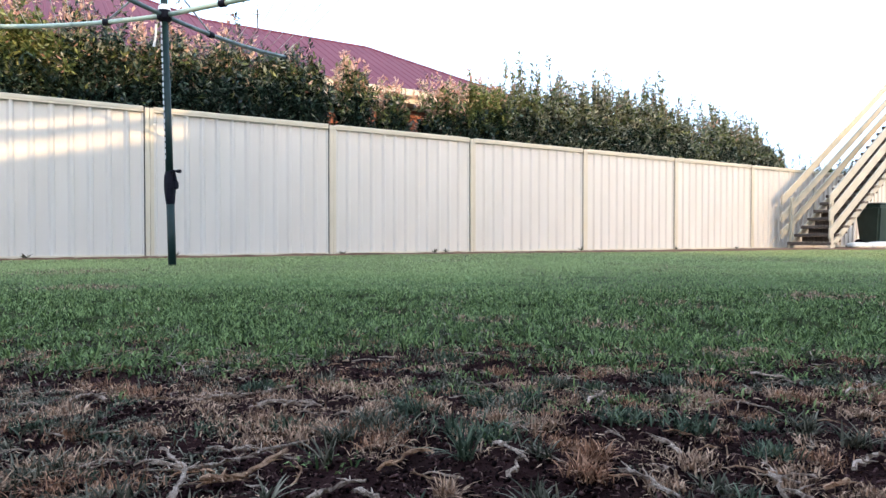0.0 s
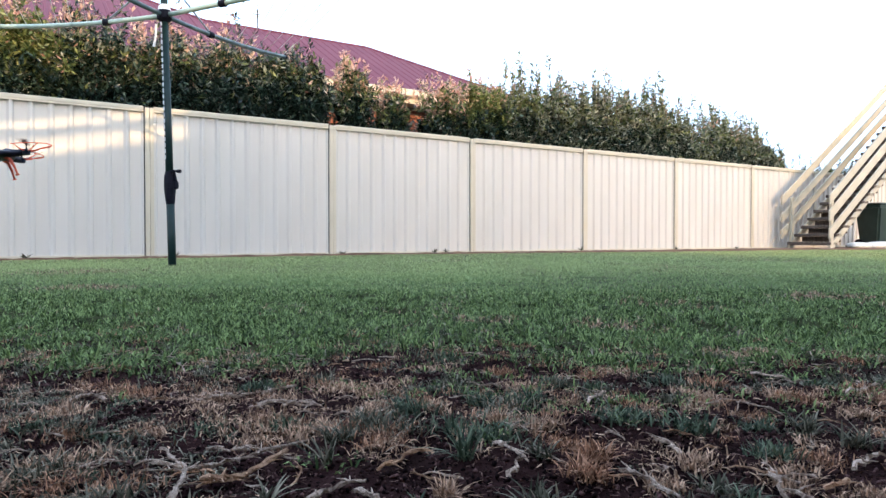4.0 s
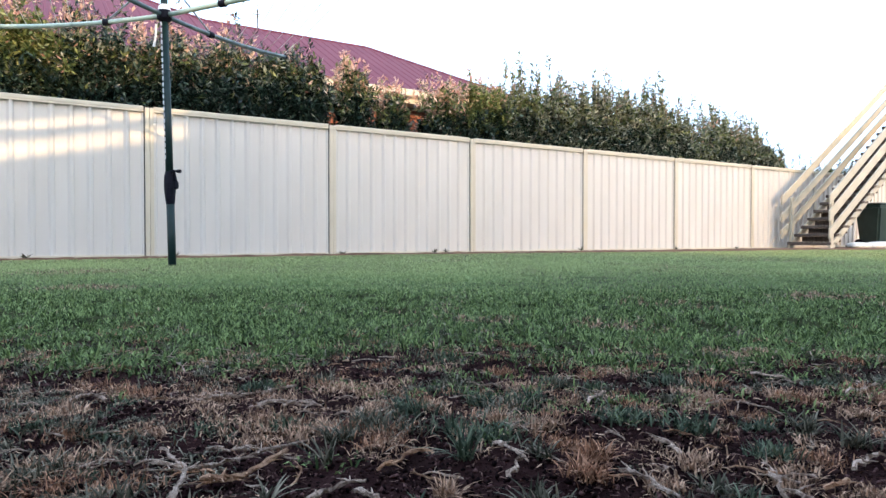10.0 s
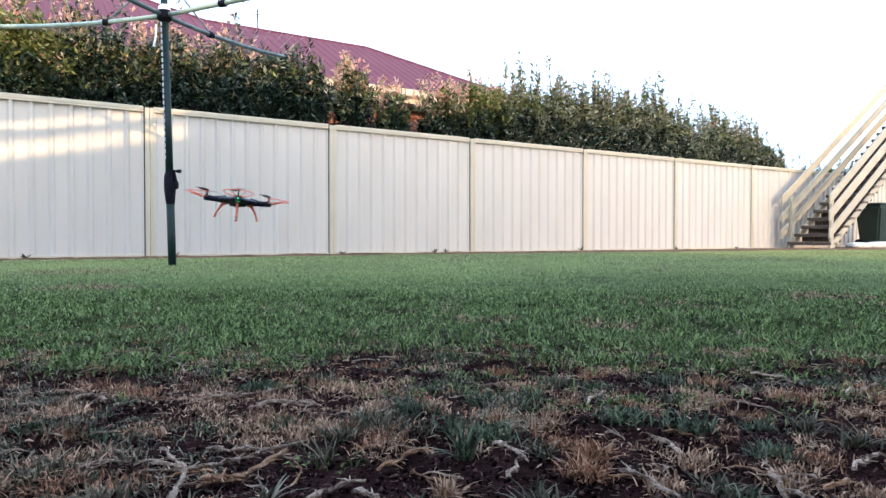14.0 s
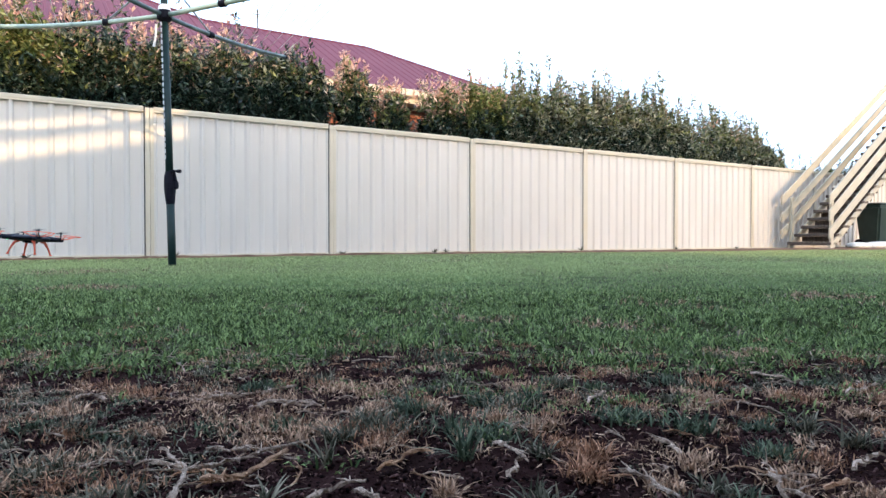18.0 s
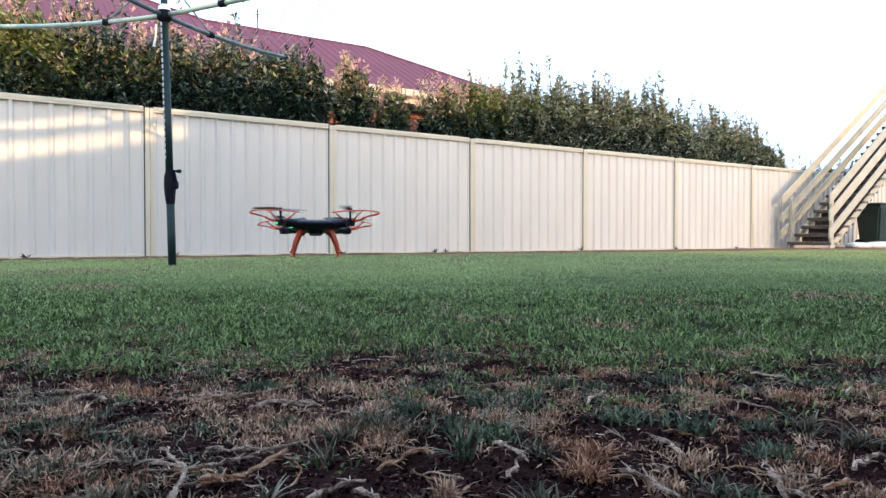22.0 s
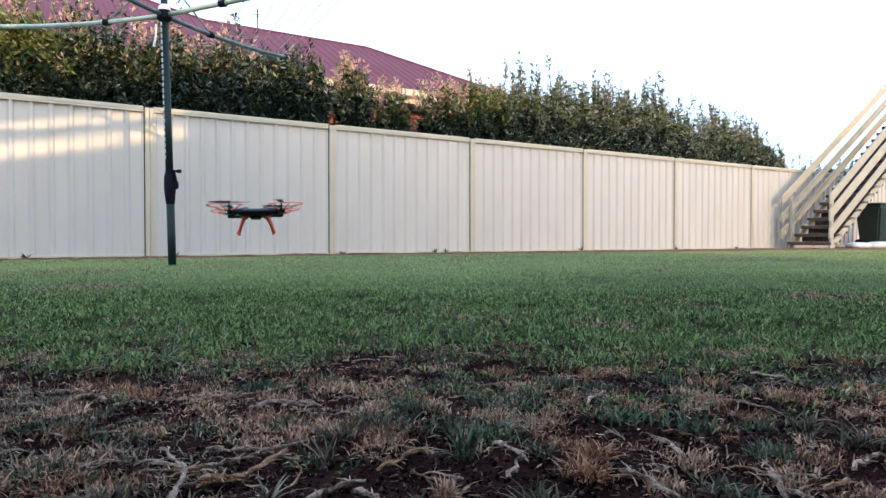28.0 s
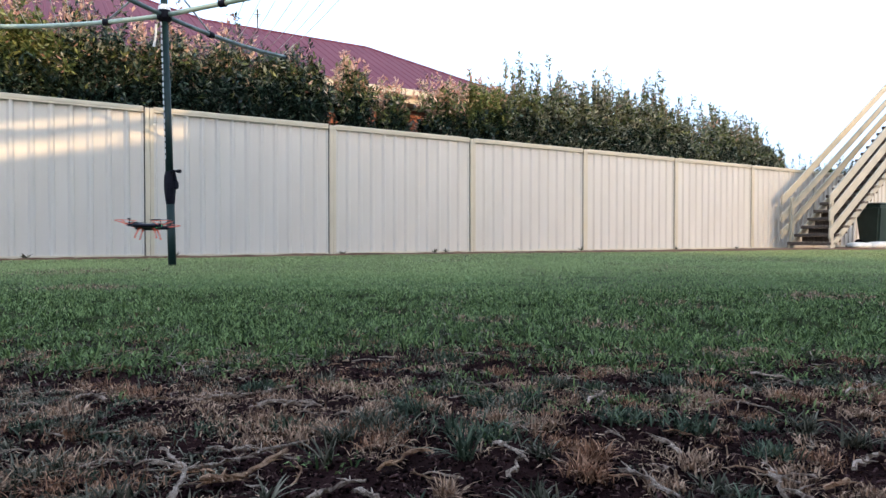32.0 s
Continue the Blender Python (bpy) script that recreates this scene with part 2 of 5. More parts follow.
def axis_points(fine0, fine1, step_, far0, far1):
    a = list(np.arange(fine0, fine1, step_))
    d, x = step_, fine1
    while x < far1:
        a.append(x)
        d = min(d * 1.16, 120)
        x += d
    a.append(far1)
    d, x, left = step_, fine0, []
    while x > far0:
        d = min(d * 1.16, 120)
        x -= d
        left.append(max(x, far0))
    return np.array(left[::-1] + a)


def make_ground():
    xs, ys = axis_points(-1.15, 1.15, 0.009, -900, 900), axis_points(0.42, 1.75, 0.008, -900, 1500)
    X, Y = np.meshgrid(xs, ys)
    Z = ground_height(X, Y)
    co = np.stack([X.ravel(), Y.ravel(), Z.ravel()], 1)
    nx, ny = len(xs), len(ys)
    i = (np.arange(ny - 1)[:, None] * nx + np.arange(nx - 1)[None, :]).ravel()
    tris = np.concatenate([np.stack([i, i + 1, i + nx + 1], 1), np.stack([i, i + nx + 1, i + nx], 1)])
    me = big_mesh("ground", co, tris, SOIL)
    # outside the worn patch the ground takes the darkened thatch
    me.materials.append(SHADED_THATCH)
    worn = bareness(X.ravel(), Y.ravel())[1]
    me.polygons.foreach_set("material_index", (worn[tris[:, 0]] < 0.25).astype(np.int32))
    me.polygons.foreach_set("use_smooth", [True] * len(me.polygons))
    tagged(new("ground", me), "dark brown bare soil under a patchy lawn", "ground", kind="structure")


make_ground()


# ---- grass ----
def blades(rng, x, y, z, length, width, lean, curl=0.5, az=None):
    """Bent lance-shaped blades: five points and three triangles each."""
    n = len(x)
    az = rng.uniform(0, 2 * np.pi, n) if az is None else az
    dx, dy = np.cos(az), np.sin(az)
    face = az + np.pi / 2 + rng.normal(0, 0.5, n)
    wx, wy = np.cos(face) * width / 2, np.sin(face) * width / 2
    a1, a2 = lean * 0.7, np.minimum(lean * (1.1 + 0.5 * curl), 1.9)
    l1, l2 = length * 0.5, length * 0.5
    r1, z1 = l1 * np.sin(a1), z + l1 * np.cos(a1)
    r2, z2 = r1 + l2 * np.sin(a2), z1 + l2 * np.cos(a2)
    z1, z2 = np.maximum(z1, z + 0.003), np.maximum(z2, z + 0.002)
    co = np.empty((n, 5, 3), np.float32)
    for k, (r, pz, s) in enumerate(((0, z - 0.003, -0.6), (0, z - 0.003, 0.6), (r1, z1, 1.0), (r1, z1, -1.0), (r2, z2, 0))):
        co[:, k, 0], co[:, k, 1], co[:, k, 2] = x + dx * r + wx * s, y + dy * r + wy * s, pz
    base = (np.arange(n) * 5)[:, None]
    tris = np.concatenate([base + np.array([[0, 1, 2]]), base + np.array([[0, 2, 3]]), base + np.array([[3, 2, 4]])])
    return co.reshape(-1, 3), tris


def blades_far(rng, x, y, z, length, width, lean):
    """One triangle a blade, for the lawn farther off."""
    n = len(x)
    az = rng.uniform(0, 2 * np.pi, n)
    face = az + np.pi / 2 + rng.normal(0, 0.6, n)
    co = np.empty((n, 3, 3), np.float32)
    for k, s in ((0, -0.5), (1, 0.5)):
        co[:, k, 0], co[:, k, 1], co[:, k, 2] = x + np.cos(face) * width * s, y + np.sin(face) * width * s, z - 0.004
    co[:, 2, 0], co[:, 2, 1], co[:, 2, 2] = x + np.cos(az) * np.sin(lean) * length, y + np.sin(az) * np.sin(lean) * length, z + length * np.cos(lean)
    return co.reshape(-1, 3), np.arange(n * 3).reshape(-1, 3)


def tufted(rng, x, y, size, pull):
    """Draws points towards the middles of small uneven tufts; gives the new points and their headings outwards."""
    i, j = np.floor(x / size), np.floor(y / size)
    hash_ = lambda k: np.modf(np.abs(np.sin(i * 127.1 + j * 311.7 + k * 74.7) * 43758.5453))[0]
    cx, cy = (i + 0.15 + 0.7 * hash_(1)) * size, (j + 0.15 + 0.7 * hash_(2)) * size
    az = np.arctan2(y - cy, x - cx) + rng.normal(0, 0.7, len(x))
    return x + (cx - x) * pull, y + (cy - y) * pull, az, hash_(3)


def scatter(rng, count, y0, y1, margin=0.25, power=1.0):
    """Points over the wedge of ground between two distances; the wedge widens with the distance."""
    y = y0 + (y1 - y0) * rng.uniform(0, 1, count) ** power
    keep = rng.uniform(0, 1, count) < (y * 0.72 + margin) / (y1 * 0.72 + margin)
    y = y[keep]
    return rng.uniform(-1, 1, len(y)) * (y * 0.72 + margin), y


def before_fence(x, y):
    """The lawn ends at the bed along the fence."""
    a = radians(31.83)
    n = -(x + 3.546) * np.sin(a) + (y - 7.83) * np.cos(a)
    s = (x + 3.546) * np.cos(a) + (y - 7.83) * np.sin(a)
    edge = -0.20 - 0.32 * step(2.5, 6.0, s) - 0.16 * value_noise(s * 1.7, s * 0, 21) - 0.75 * step(5.0, 10.0, s) - 0.6 * step(11.2, 12.6, s)
    return n < edge


def stuff(name, co, tris, mat, label, category):
    return tagged(new(name, big_mesh(name, co, tris, mat)), label, category, kind="stuff")


def lawn():
    rng = np.random.default_rng(5)
    green, pale, dull, dry, middling = [], [], [], [], []

    def place(x, y, length, width, lean, far, dryness, az=None, own=None):
        keep = before_fence(x, y)
        x, y, length, width, lean = x[keep], y[keep], length[keep], width[keep], lean[keep]
        az = rng.uniform(0, 2 * np.pi, len(x)) if az is None else az[keep]
        odd = rng.uniform(0, 1, len(x))
        if own is not None:
            odd = 0.5 * odd + 0.5 * own[keep]
        z = ground_height(x, y)
        f = value_noise(x * 1.1, y * 0.55, 31) * 0.6 + value_noise(x * 3.2, y * 1.7, 32) * 0.4
        thin = sum(k * np.exp(-((x - a) / r) ** 2 - ((y - b) / (r * 0.7)) ** 2) for a, b, r, k in
                   ((1.54, 2.64, 0.20, 0.5), (-1.68, 3.17, 0.28, 0.65), (0.10, 1.83, 0.10, 0.6), (0.45, 1.78, 0.12, 0.5), (-0.7, 1.66, 0.1, 0.4), (-2.6, 4.6, 0.6, 0.4)))
        thin = thin + 0.22 * step(0.72, 0.9, value_noise(x * 5.5, y * 4.2, 36)) * (1 - step(2.2, 4.0, y))
        pick = odd + (f - 0.5) * 0.5 + thin
        # mown: share of paled blades, rising with distance to imitate sheen on the lawn
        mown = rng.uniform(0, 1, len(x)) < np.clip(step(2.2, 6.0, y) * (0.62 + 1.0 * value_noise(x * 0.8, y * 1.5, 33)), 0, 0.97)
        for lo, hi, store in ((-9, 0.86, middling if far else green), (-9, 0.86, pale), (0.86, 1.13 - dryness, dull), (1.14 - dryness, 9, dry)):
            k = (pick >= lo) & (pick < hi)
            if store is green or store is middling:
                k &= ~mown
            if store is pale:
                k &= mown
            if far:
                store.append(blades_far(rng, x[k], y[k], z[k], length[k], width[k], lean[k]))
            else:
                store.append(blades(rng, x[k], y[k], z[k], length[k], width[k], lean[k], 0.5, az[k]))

    # near lawn, thinning into the worn patch
    x, y = scatter(rng, 270000, 1.05, 3.0, power=1.15)
    b, w = bareness(x, y)
    k = rng.uniform(0, 1, len(x)) < np.where(w > 0.02, np.clip(1 - w * 1.05, 0, 1) ** 1.3, 1)
    k &= rng.uniform(0, 1, len(x)) < step(0.28, 0.46, value_noise(x * 14, y * 9, 44) * 0.6 + value_noise(x * 31, y * 22, 45) * 0.4) + 0.10
    x, y = x[k], y[k]
    x, y, az, own = tufted(rng, x, y, 0.032, 0.5)
    n = len(x)
    tall = 0.45 + 0.55 * value_noise(x * 7, y * 7, 41) + 0.75 * own
    place(x, y, rng.uniform(0.011, 0.024, n) * tall, rng.uniform(0.0022, 0.0044, n), rng.uniform(0.45, 1.75, n), False, 0.16, az, np.modf(own * 7.3)[0])
    # middle
    x, y = scatter(rng, 430000, 2.9, 6.2)
    n = len(x)
    place(x, y, rng.uniform(0.010, 0.021, n) * (0.6 + 0.8 * value_noise(x * 4, y * 4, 43)), rng.uniform(0.0050, 0.0095, n), rng.uniform(0.5, 1.35, n), True, 0.05)
    # far
    x, y = scatter(rng, 900000, 6.1, 17.0)
    n = len(x)
    place(x, y, rng.uniform(0.012, 0.022, n), rng.uniform(0.009, 0.017, n), rng.uniform(0.6, 1.4, n), True, 0.06)
    # beside and behind the camera, thin
    x, y = rng.uniform(-9, 9, 70000), rng.uniform(-8, 8, 70000)
    k = ((np.abs(x) > y * 0.72 + 0.25) | (y < 0.4)) & (rng.uniform(0, 1, 70000) > bareness(x, y)[1])
    x, y = x[k], y[k]
    n = len(x)
    place(x, y, rng.uniform(0.02, 0.035, n), rng.uniform(0.008, 0.014, n), rng.uniform(0.1, 0.8, n), True, 0.05)
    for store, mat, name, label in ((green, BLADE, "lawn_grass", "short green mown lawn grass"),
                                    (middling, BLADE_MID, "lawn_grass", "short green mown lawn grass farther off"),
                                    (pale, BLADE_FAR, "mown_grass", "lawn grass farther off, paled to imitate sky sheen"),
                                    (dull, BLADE_DULL, "dull_grass", "greyish green dry-tipped lawn grass"),
                                    (dry, STRAW, "dry_grass", "straw-coloured dead blades in the lawn")):
        off, cs, ts = 0, [], []
        for c, t in store:
            cs.append(c)
            ts.append(t + off)
            off += len(c)
        stuff(name, np.concatenate(cs), np.concatenate(ts), mat, label, "grass")


def clump_centres(rng, count, chance):
    """Centres of clumps over the worn patch, kept where chance(x, y) says so."""
    y = rng.uniform(0.50, 1.75, count)
    x = rng.uniform(-1, 1, count) * (y * 0.70 + 0.08)
    k = rng.uniform(0, 1, count) < chance(x, y)
    # a thinner spread over the rest of the patch
    more = np.random.default_rng(count)
    ox, oy = more.uniform(-2.0, 2.0, count // 2), more.uniform(-1.0, 1.7, count // 2)
    j = (np.abs(ox) > oy * 0.70 + 0.08) | (oy < 0.50)
    ox, oy = ox[j], oy[j]
    j = more.uniform(0, 1, len(ox)) < chance(ox, np.maximum(oy, 0.3)) * bareness(ox, oy)[1]
    return np.concatenate([x[k], ox[j]]), np.concatenate([y[k], oy[j]])


def clumps(rng, cx, cy, per, spread, lo, hi, w0, w1, lean0, lean1):
    n = len(cx) * per
    i = np.repeat(np.arange(len(cx)), per)
    size = rng.uniform(0.6, 1.25, len(cx))[i]
    x, y = cx[i] + rng.normal(0, spread, n) * size, cy[i] + rng.normal(0, spread, n) * size
    return blades(rng, x, y, ground_height(x, y), rng.uniform(lo, hi, n) * size, rng.uniform(w0, w1, n), rng.uniform(lean0, lean1, n), 0.9)


def curls(rng, x, y, length, width, rise, hook=1.6):
    """Dead stems lying in loops: a bent strip of five cross lines each, ridged along the middle."""
    n, k = len(x), 5
    a = rng.uniform(0, 2 * np.pi, n)
    turn = rng.normal(0, hook, n) / (k - 1)
    z0 = ground_height(x, y) + rng.uniform(0.0, 1.0, n) * rise * 0.6 + 0.001
    top = rng.uniform(0.0, 1.0, n) ** 1.5 * rise
    tilt = rng.normal(0, 0.5, n)
    co = np.empty((n, k * 3, 3), np.float32)
    px, py = x.copy(), y.copy()
    for i in range(k):
        f = i / (k - 1)
        w = width * (1.0 - 0.55 * abs(2 * f - 0.8)) / 2
        z = z0 + top * math.sin(math.pi * (0.15 + 0.75 * f))
        sx, sy = -np.sin(a) * w, np.cos(a) * w
        for q, (e, up) in enumerate(((-1, 0.0), (0, 0.7), (1, 0.0))):
            co[:, i * 3 + q, 0], co[:, i * 3 + q, 1] = px + sx * e, py + sy * e
            co[:, i * 3 + q, 2] = z + w * (up + tilt * e)
        a = a + turn + rng.normal(0, 0.25, n)
        px, py = px + np.cos(a) * length / (k - 1), py + np.sin(a) * length / (k - 1)
    tri = []
    for i in range(k - 1):
        for q in (0, 1):
            b = i * 3 + q
            tri += [(b, b + 1, b + 4), (b, b + 4, b + 3)]
    return co.reshape(-1, 3), ((np.arange(n) * k * 3)[:, None, None] + np.array(tri)[None]).reshape(-1, 3)


def matted(rng, cx, cy, per, spread, lo, hi, w0, w1, rise, hook=1.6):
    i = np.repeat(np.arange(len(cx)), per)
    n, size = len(i), rng.uniform(0.55, 1.35, len(cx))[i]
    x, y = cx[i] + rng.normal(0, spread * 1.3, n) * size, cy[i] + rng.normal(0, spread, n) * size
    return curls(rng, x, y, rng.uniform(lo, hi, n), rng.uniform(w0, w1, n), rise * size, hook)


def joined(sets):
    off, cs, ts = 0, [], []
    for c, t in sets:
        cs.append(c)
        ts.append(t + off)
        off += len(c)
    return np.concatenate(cs), np.concatenate(ts)


def worn_patch():
    rng = np.random.default_rng(11)

    def open_soil(x, y):
        """Few stems lie where the soil is trodden bare."""
        g = lambda a, b, rx, ry: np.exp(-((x - a) / rx) ** 2 - ((y - b) / ry) ** 2)
        return 1 - np.clip(0.95 * g(-0.14, 0.69, 0.17, 0.085) + 0.65 * g(0.30, 0.655, 0.20, 0.06) + 0.7 * g(0.09, 0.74, 0.13, 0.12) + 0.5 * g(-0.5, 0.75, 0.1, 0.08), 0, 1)

    def patchy(seed, scale, lo, hi):
        return lambda x, y: step(lo, hi, value_noise(x * scale + 3, y * scale * 1.5, seed) * 0.7 + value_noise(x * scale * 2.7, y * scale * 3.6, seed + 40) * 0.3) * step(-0.05, 0.3, bareness(x, y)[1]) * open_soil(x, y)

    left = lambda x, y: 1 - step(-0.42, -0.30, x / y)
    far = lambda x, y: step(0.86, 1.05, y + 0.06 * np.sin(x * 9))
    rim = lambda x, y: np.sin(np.pi * np.clip(bareness(x, y)[1], 0, 1)) ** 2
    # mats of bleached, cut-down stems
    cx, cy = clump_centres(rng, 850, lambda x, y: np.clip(patchy(51, 5.0, 0.47, 0.58)(x, y) * (0.55 + 0.35 * far(x, y)) + 0.10 * far(x, y) * bareness(x, y)[1] + 0.03 * left(x, y), 0, 1))
    a = joined((matted(rng, cx, cy, 16, 0.013, 0.006, 0.017, 0.0008, 0.0017, 0.005, 0.5),
                clumps(rng, cx, cy, 22, 0.010, 0.007, 0.019, 0.0009, 0.0017, 0.2, 1.35)))
    stuff("bleached_stems", *a, STRAW, "bleached straw stems matted over the bare soil", "dead grass")
    cx, cy = clump_centres(rng, 800, lambda x, y: np.clip(patchy(52, 5.0, 0.54, 0.63)(x, y) * (0.28 + 0.3 * far(x, y)) + 0.75 * rim(x, y) + 0.12 * far(x, y) + 0.04, 0, 1))
    a = joined((matted(rng, cx, cy, 10, 0.011, 0.006, 0.016, 0.0008, 0.0016, 0.005, 0.5),
                clumps(rng, cx, cy, 20, 0.009, 0.007, 0.020, 0.0010, 0.0018, 0.2, 1.3)))
    stuff("russet_stems", *a, STRAW_RED, "russet dead grass stems in worn tufts", "dead grass")
    # dull regrowth, denser at the sides
    cx, cy = clump_centres(rng, 1200, lambda x, y: np.clip(patchy(53, 4.6, 0.45, 0.57)(x, y) * (0.10 + 0.5 * left(x, y) + 0.4 * far(x, y)) + 0.14 * left(x, y) + 0.45 * rim(x, y) + 0.12 * far(x, y), 0, 1))
    co, tr = clumps(rng, cx, cy, 22, 0.013, 0.009, 0.022, 0.0014, 0.0030, 0.6, 1.8)
    stuff("dull_regrowth", co, tr, BLADE_DULL, "greyish green thin regrowth between bare spots", "grass")
    cx, cy = clump_centres(rng, 1100, lambda x, y: np.clip(patchy(54, 4.6, 0.48, 0.60)(x, y) * (0.05 + 0.85 * far(x, y)) + 0.6 * rim(x, y), 0, 1))
    co, tr = clumps(rng, cx, cy, 13, 0.013, 0.010, 0.025, 0.0020, 0.0040, 0.5, 1.5)
    stuff("green_regrowth", co, tr, BLADE, "fresh green grass regrowth on the bare soil", "grass")
    # loose bits lying about
    n = 6500
    y = rng.uniform(0.5, 1.5, n)
    x = rng.uniform(-1, 1, n) * (y * 0.70 + 0.08)
    a = curls(rng, x, y, rng.uniform(0.004, 0.014, n), rng.uniform(0.0007, 0.0018, n), 0.002 + 0 * x, 0.7)
    stuff("stem_litter", *a, LITTER, "loose dead stems and flecks of leaf on soil", "litter")
    # papery dead leaf sheaths
    n = 1900
    y = rng.uniform(0.52, 1.40, n)
    x = rng.uniform(-1, 1, n) * (y * 0.70 + 0.08)
    k = (rng.uniform(0, 1, n) < 0.25 + 0.75 * step(0.42, 0.6, value_noise(x * 9, y * 12, 71))) & (rng.uniform(0, 1, n) < 0.02 + 0.98 * open_soil(x, y) ** 2)
    x, y = x[k], y[k]
    n = len(x)
    a = curls(rng, x, y, rng.uniform(0.006, 0.018, n), rng.uniform(0.0014, 0.0034, n), 0.004 + 0 * x, 0.4)
    stuff("leaf_sheaths", *a, STRAW, "papery bleached leaf sheaths lying on soil", "litter")
    # crumbs and clods of soil
    n = 30000
    y = rng.uniform(0.48, 1.5, n) ** 1.0
    x = rng.uniform(-1, 1, n) * (y * 0.70 + 0.08)
    heap = value_noise(x * 16, y * 16, 61) * 0.5 + value_noise(x * 40, y * 40, 62) * 0.5
    r = (0.0011 + 0.0030 * rng.uniform(0, 1, n) ** 3) * (0.6 + 0.8 * heap)
    z = ground_height(x, y) + r * 0.35 + 0.004 * (heap - 0.5)
    octa = np.array([[1, 0, 0], [-1, 0, 0], [0, 1, 0], [0, -1, 0], [0, 0, 1], [0, 0, -1]], float)
    co = octa[None] * r[:, None, None] * rng.uniform(0.6, 1.3, (n, 6, 1)) + rng.normal(0, 0.22, (n, 6, 3)) * r[:, None, None] + np.stack([x, y, z], 1)[:, None]
    f = np.array([[0, 2, 4], [2, 1, 4], [1, 3, 4], [3, 0, 4], [2, 0, 5], [1, 2, 5], [3, 1, 5], [0, 3, 5]])
    stuff("soil_crumbs", co.reshape(-1, 3), ((np.arange(n) * 6)[:, None, None] + f[None]).reshape(-1, 3), CRUMB, "dark crumbs and clods of soil", "soil")


lawn()
worn_patch()


def runner(rng, start, heading, length, thick, mat, label, bend=0.5, wander=0.17, via=()):
    """A creeping stem: a knotty tube over the soil, with nodes, scales and short roots."""
    x, y = start
    a, n = radians(heading), max(7, int(length / 0.008))
    pts, rad = [], []
    turn = rng.uniform(-1, 1) * bend
    for i in range(n + 1):
        f = i / n
        z = height_at(x, y) + thick * (1.0 + 0.9 * math.sin(f * 9 + heading) * 0.5) + 0.005 * math.sin(math.pi * (0.12 + 0.76 * f))
        pts.append((x, y, z))
        rad.append(thick * 0.8 * (1.0 - 0.45 * f) * (1.35 if i % 4 == 2 else rng.uniform(0.7, 1.0)))
        a += turn * 0.06 + rng.normal(0, wander)
        if via:         # lies along given ground points, with small kinks
            q = min((i + 1) / n, 1.0) * (len(via) - 1)
            k = min(int(q), len(via) - 2)
            x, y = (via[k][c] + (via[k + 1][c] - via[k][c]) * (q - k) + rng.normal(0, thick * 0.45) for c in (0, 1))
        else:
            x += math.cos(a) * length / n
            y += math.sin(a) * length / n
    thing = new("grass_runner")
    thing.location = (pts[0][0], pts[0][1], height_at(pts[0][0], pts[0][1]))
    o = Vector(thing.location)
    tagged(thing, label, "runner", "creeping stems on the soil")
    bm = bmesh.new()
    tube(bm, [Vector(p) - o for p in pts], [0.85 * r for r in rad], 8)
    for v in bm.verts:
        v.co += Vector((rng.normal(), rng.normal(), rng.normal())) * thick * 0.16
    part("stem", bm, mat, thing)
    bm = bmesh.new()
    for i in range(2, n, 3):
        for _ in range(2):
            p = Vector(pts[i]) - o
            d = Vector((rng.normal(), rng.normal(), rng.uniform(-0.2, 0.5))).normalized()
            ln = rng.uniform(0.006, 0.022)
            tube(bm, [p, p + d * ln * 0.5 + Vector((0, 0, 0.001)), p + d * ln], [thick * 0.3, thick * 0.22, 0.0003], 4)
    tagged(part("root_fringe", bm, RUNNER if mat is RUNNER else RUNNER_TAN, thing), kind="stuff")
    return pts


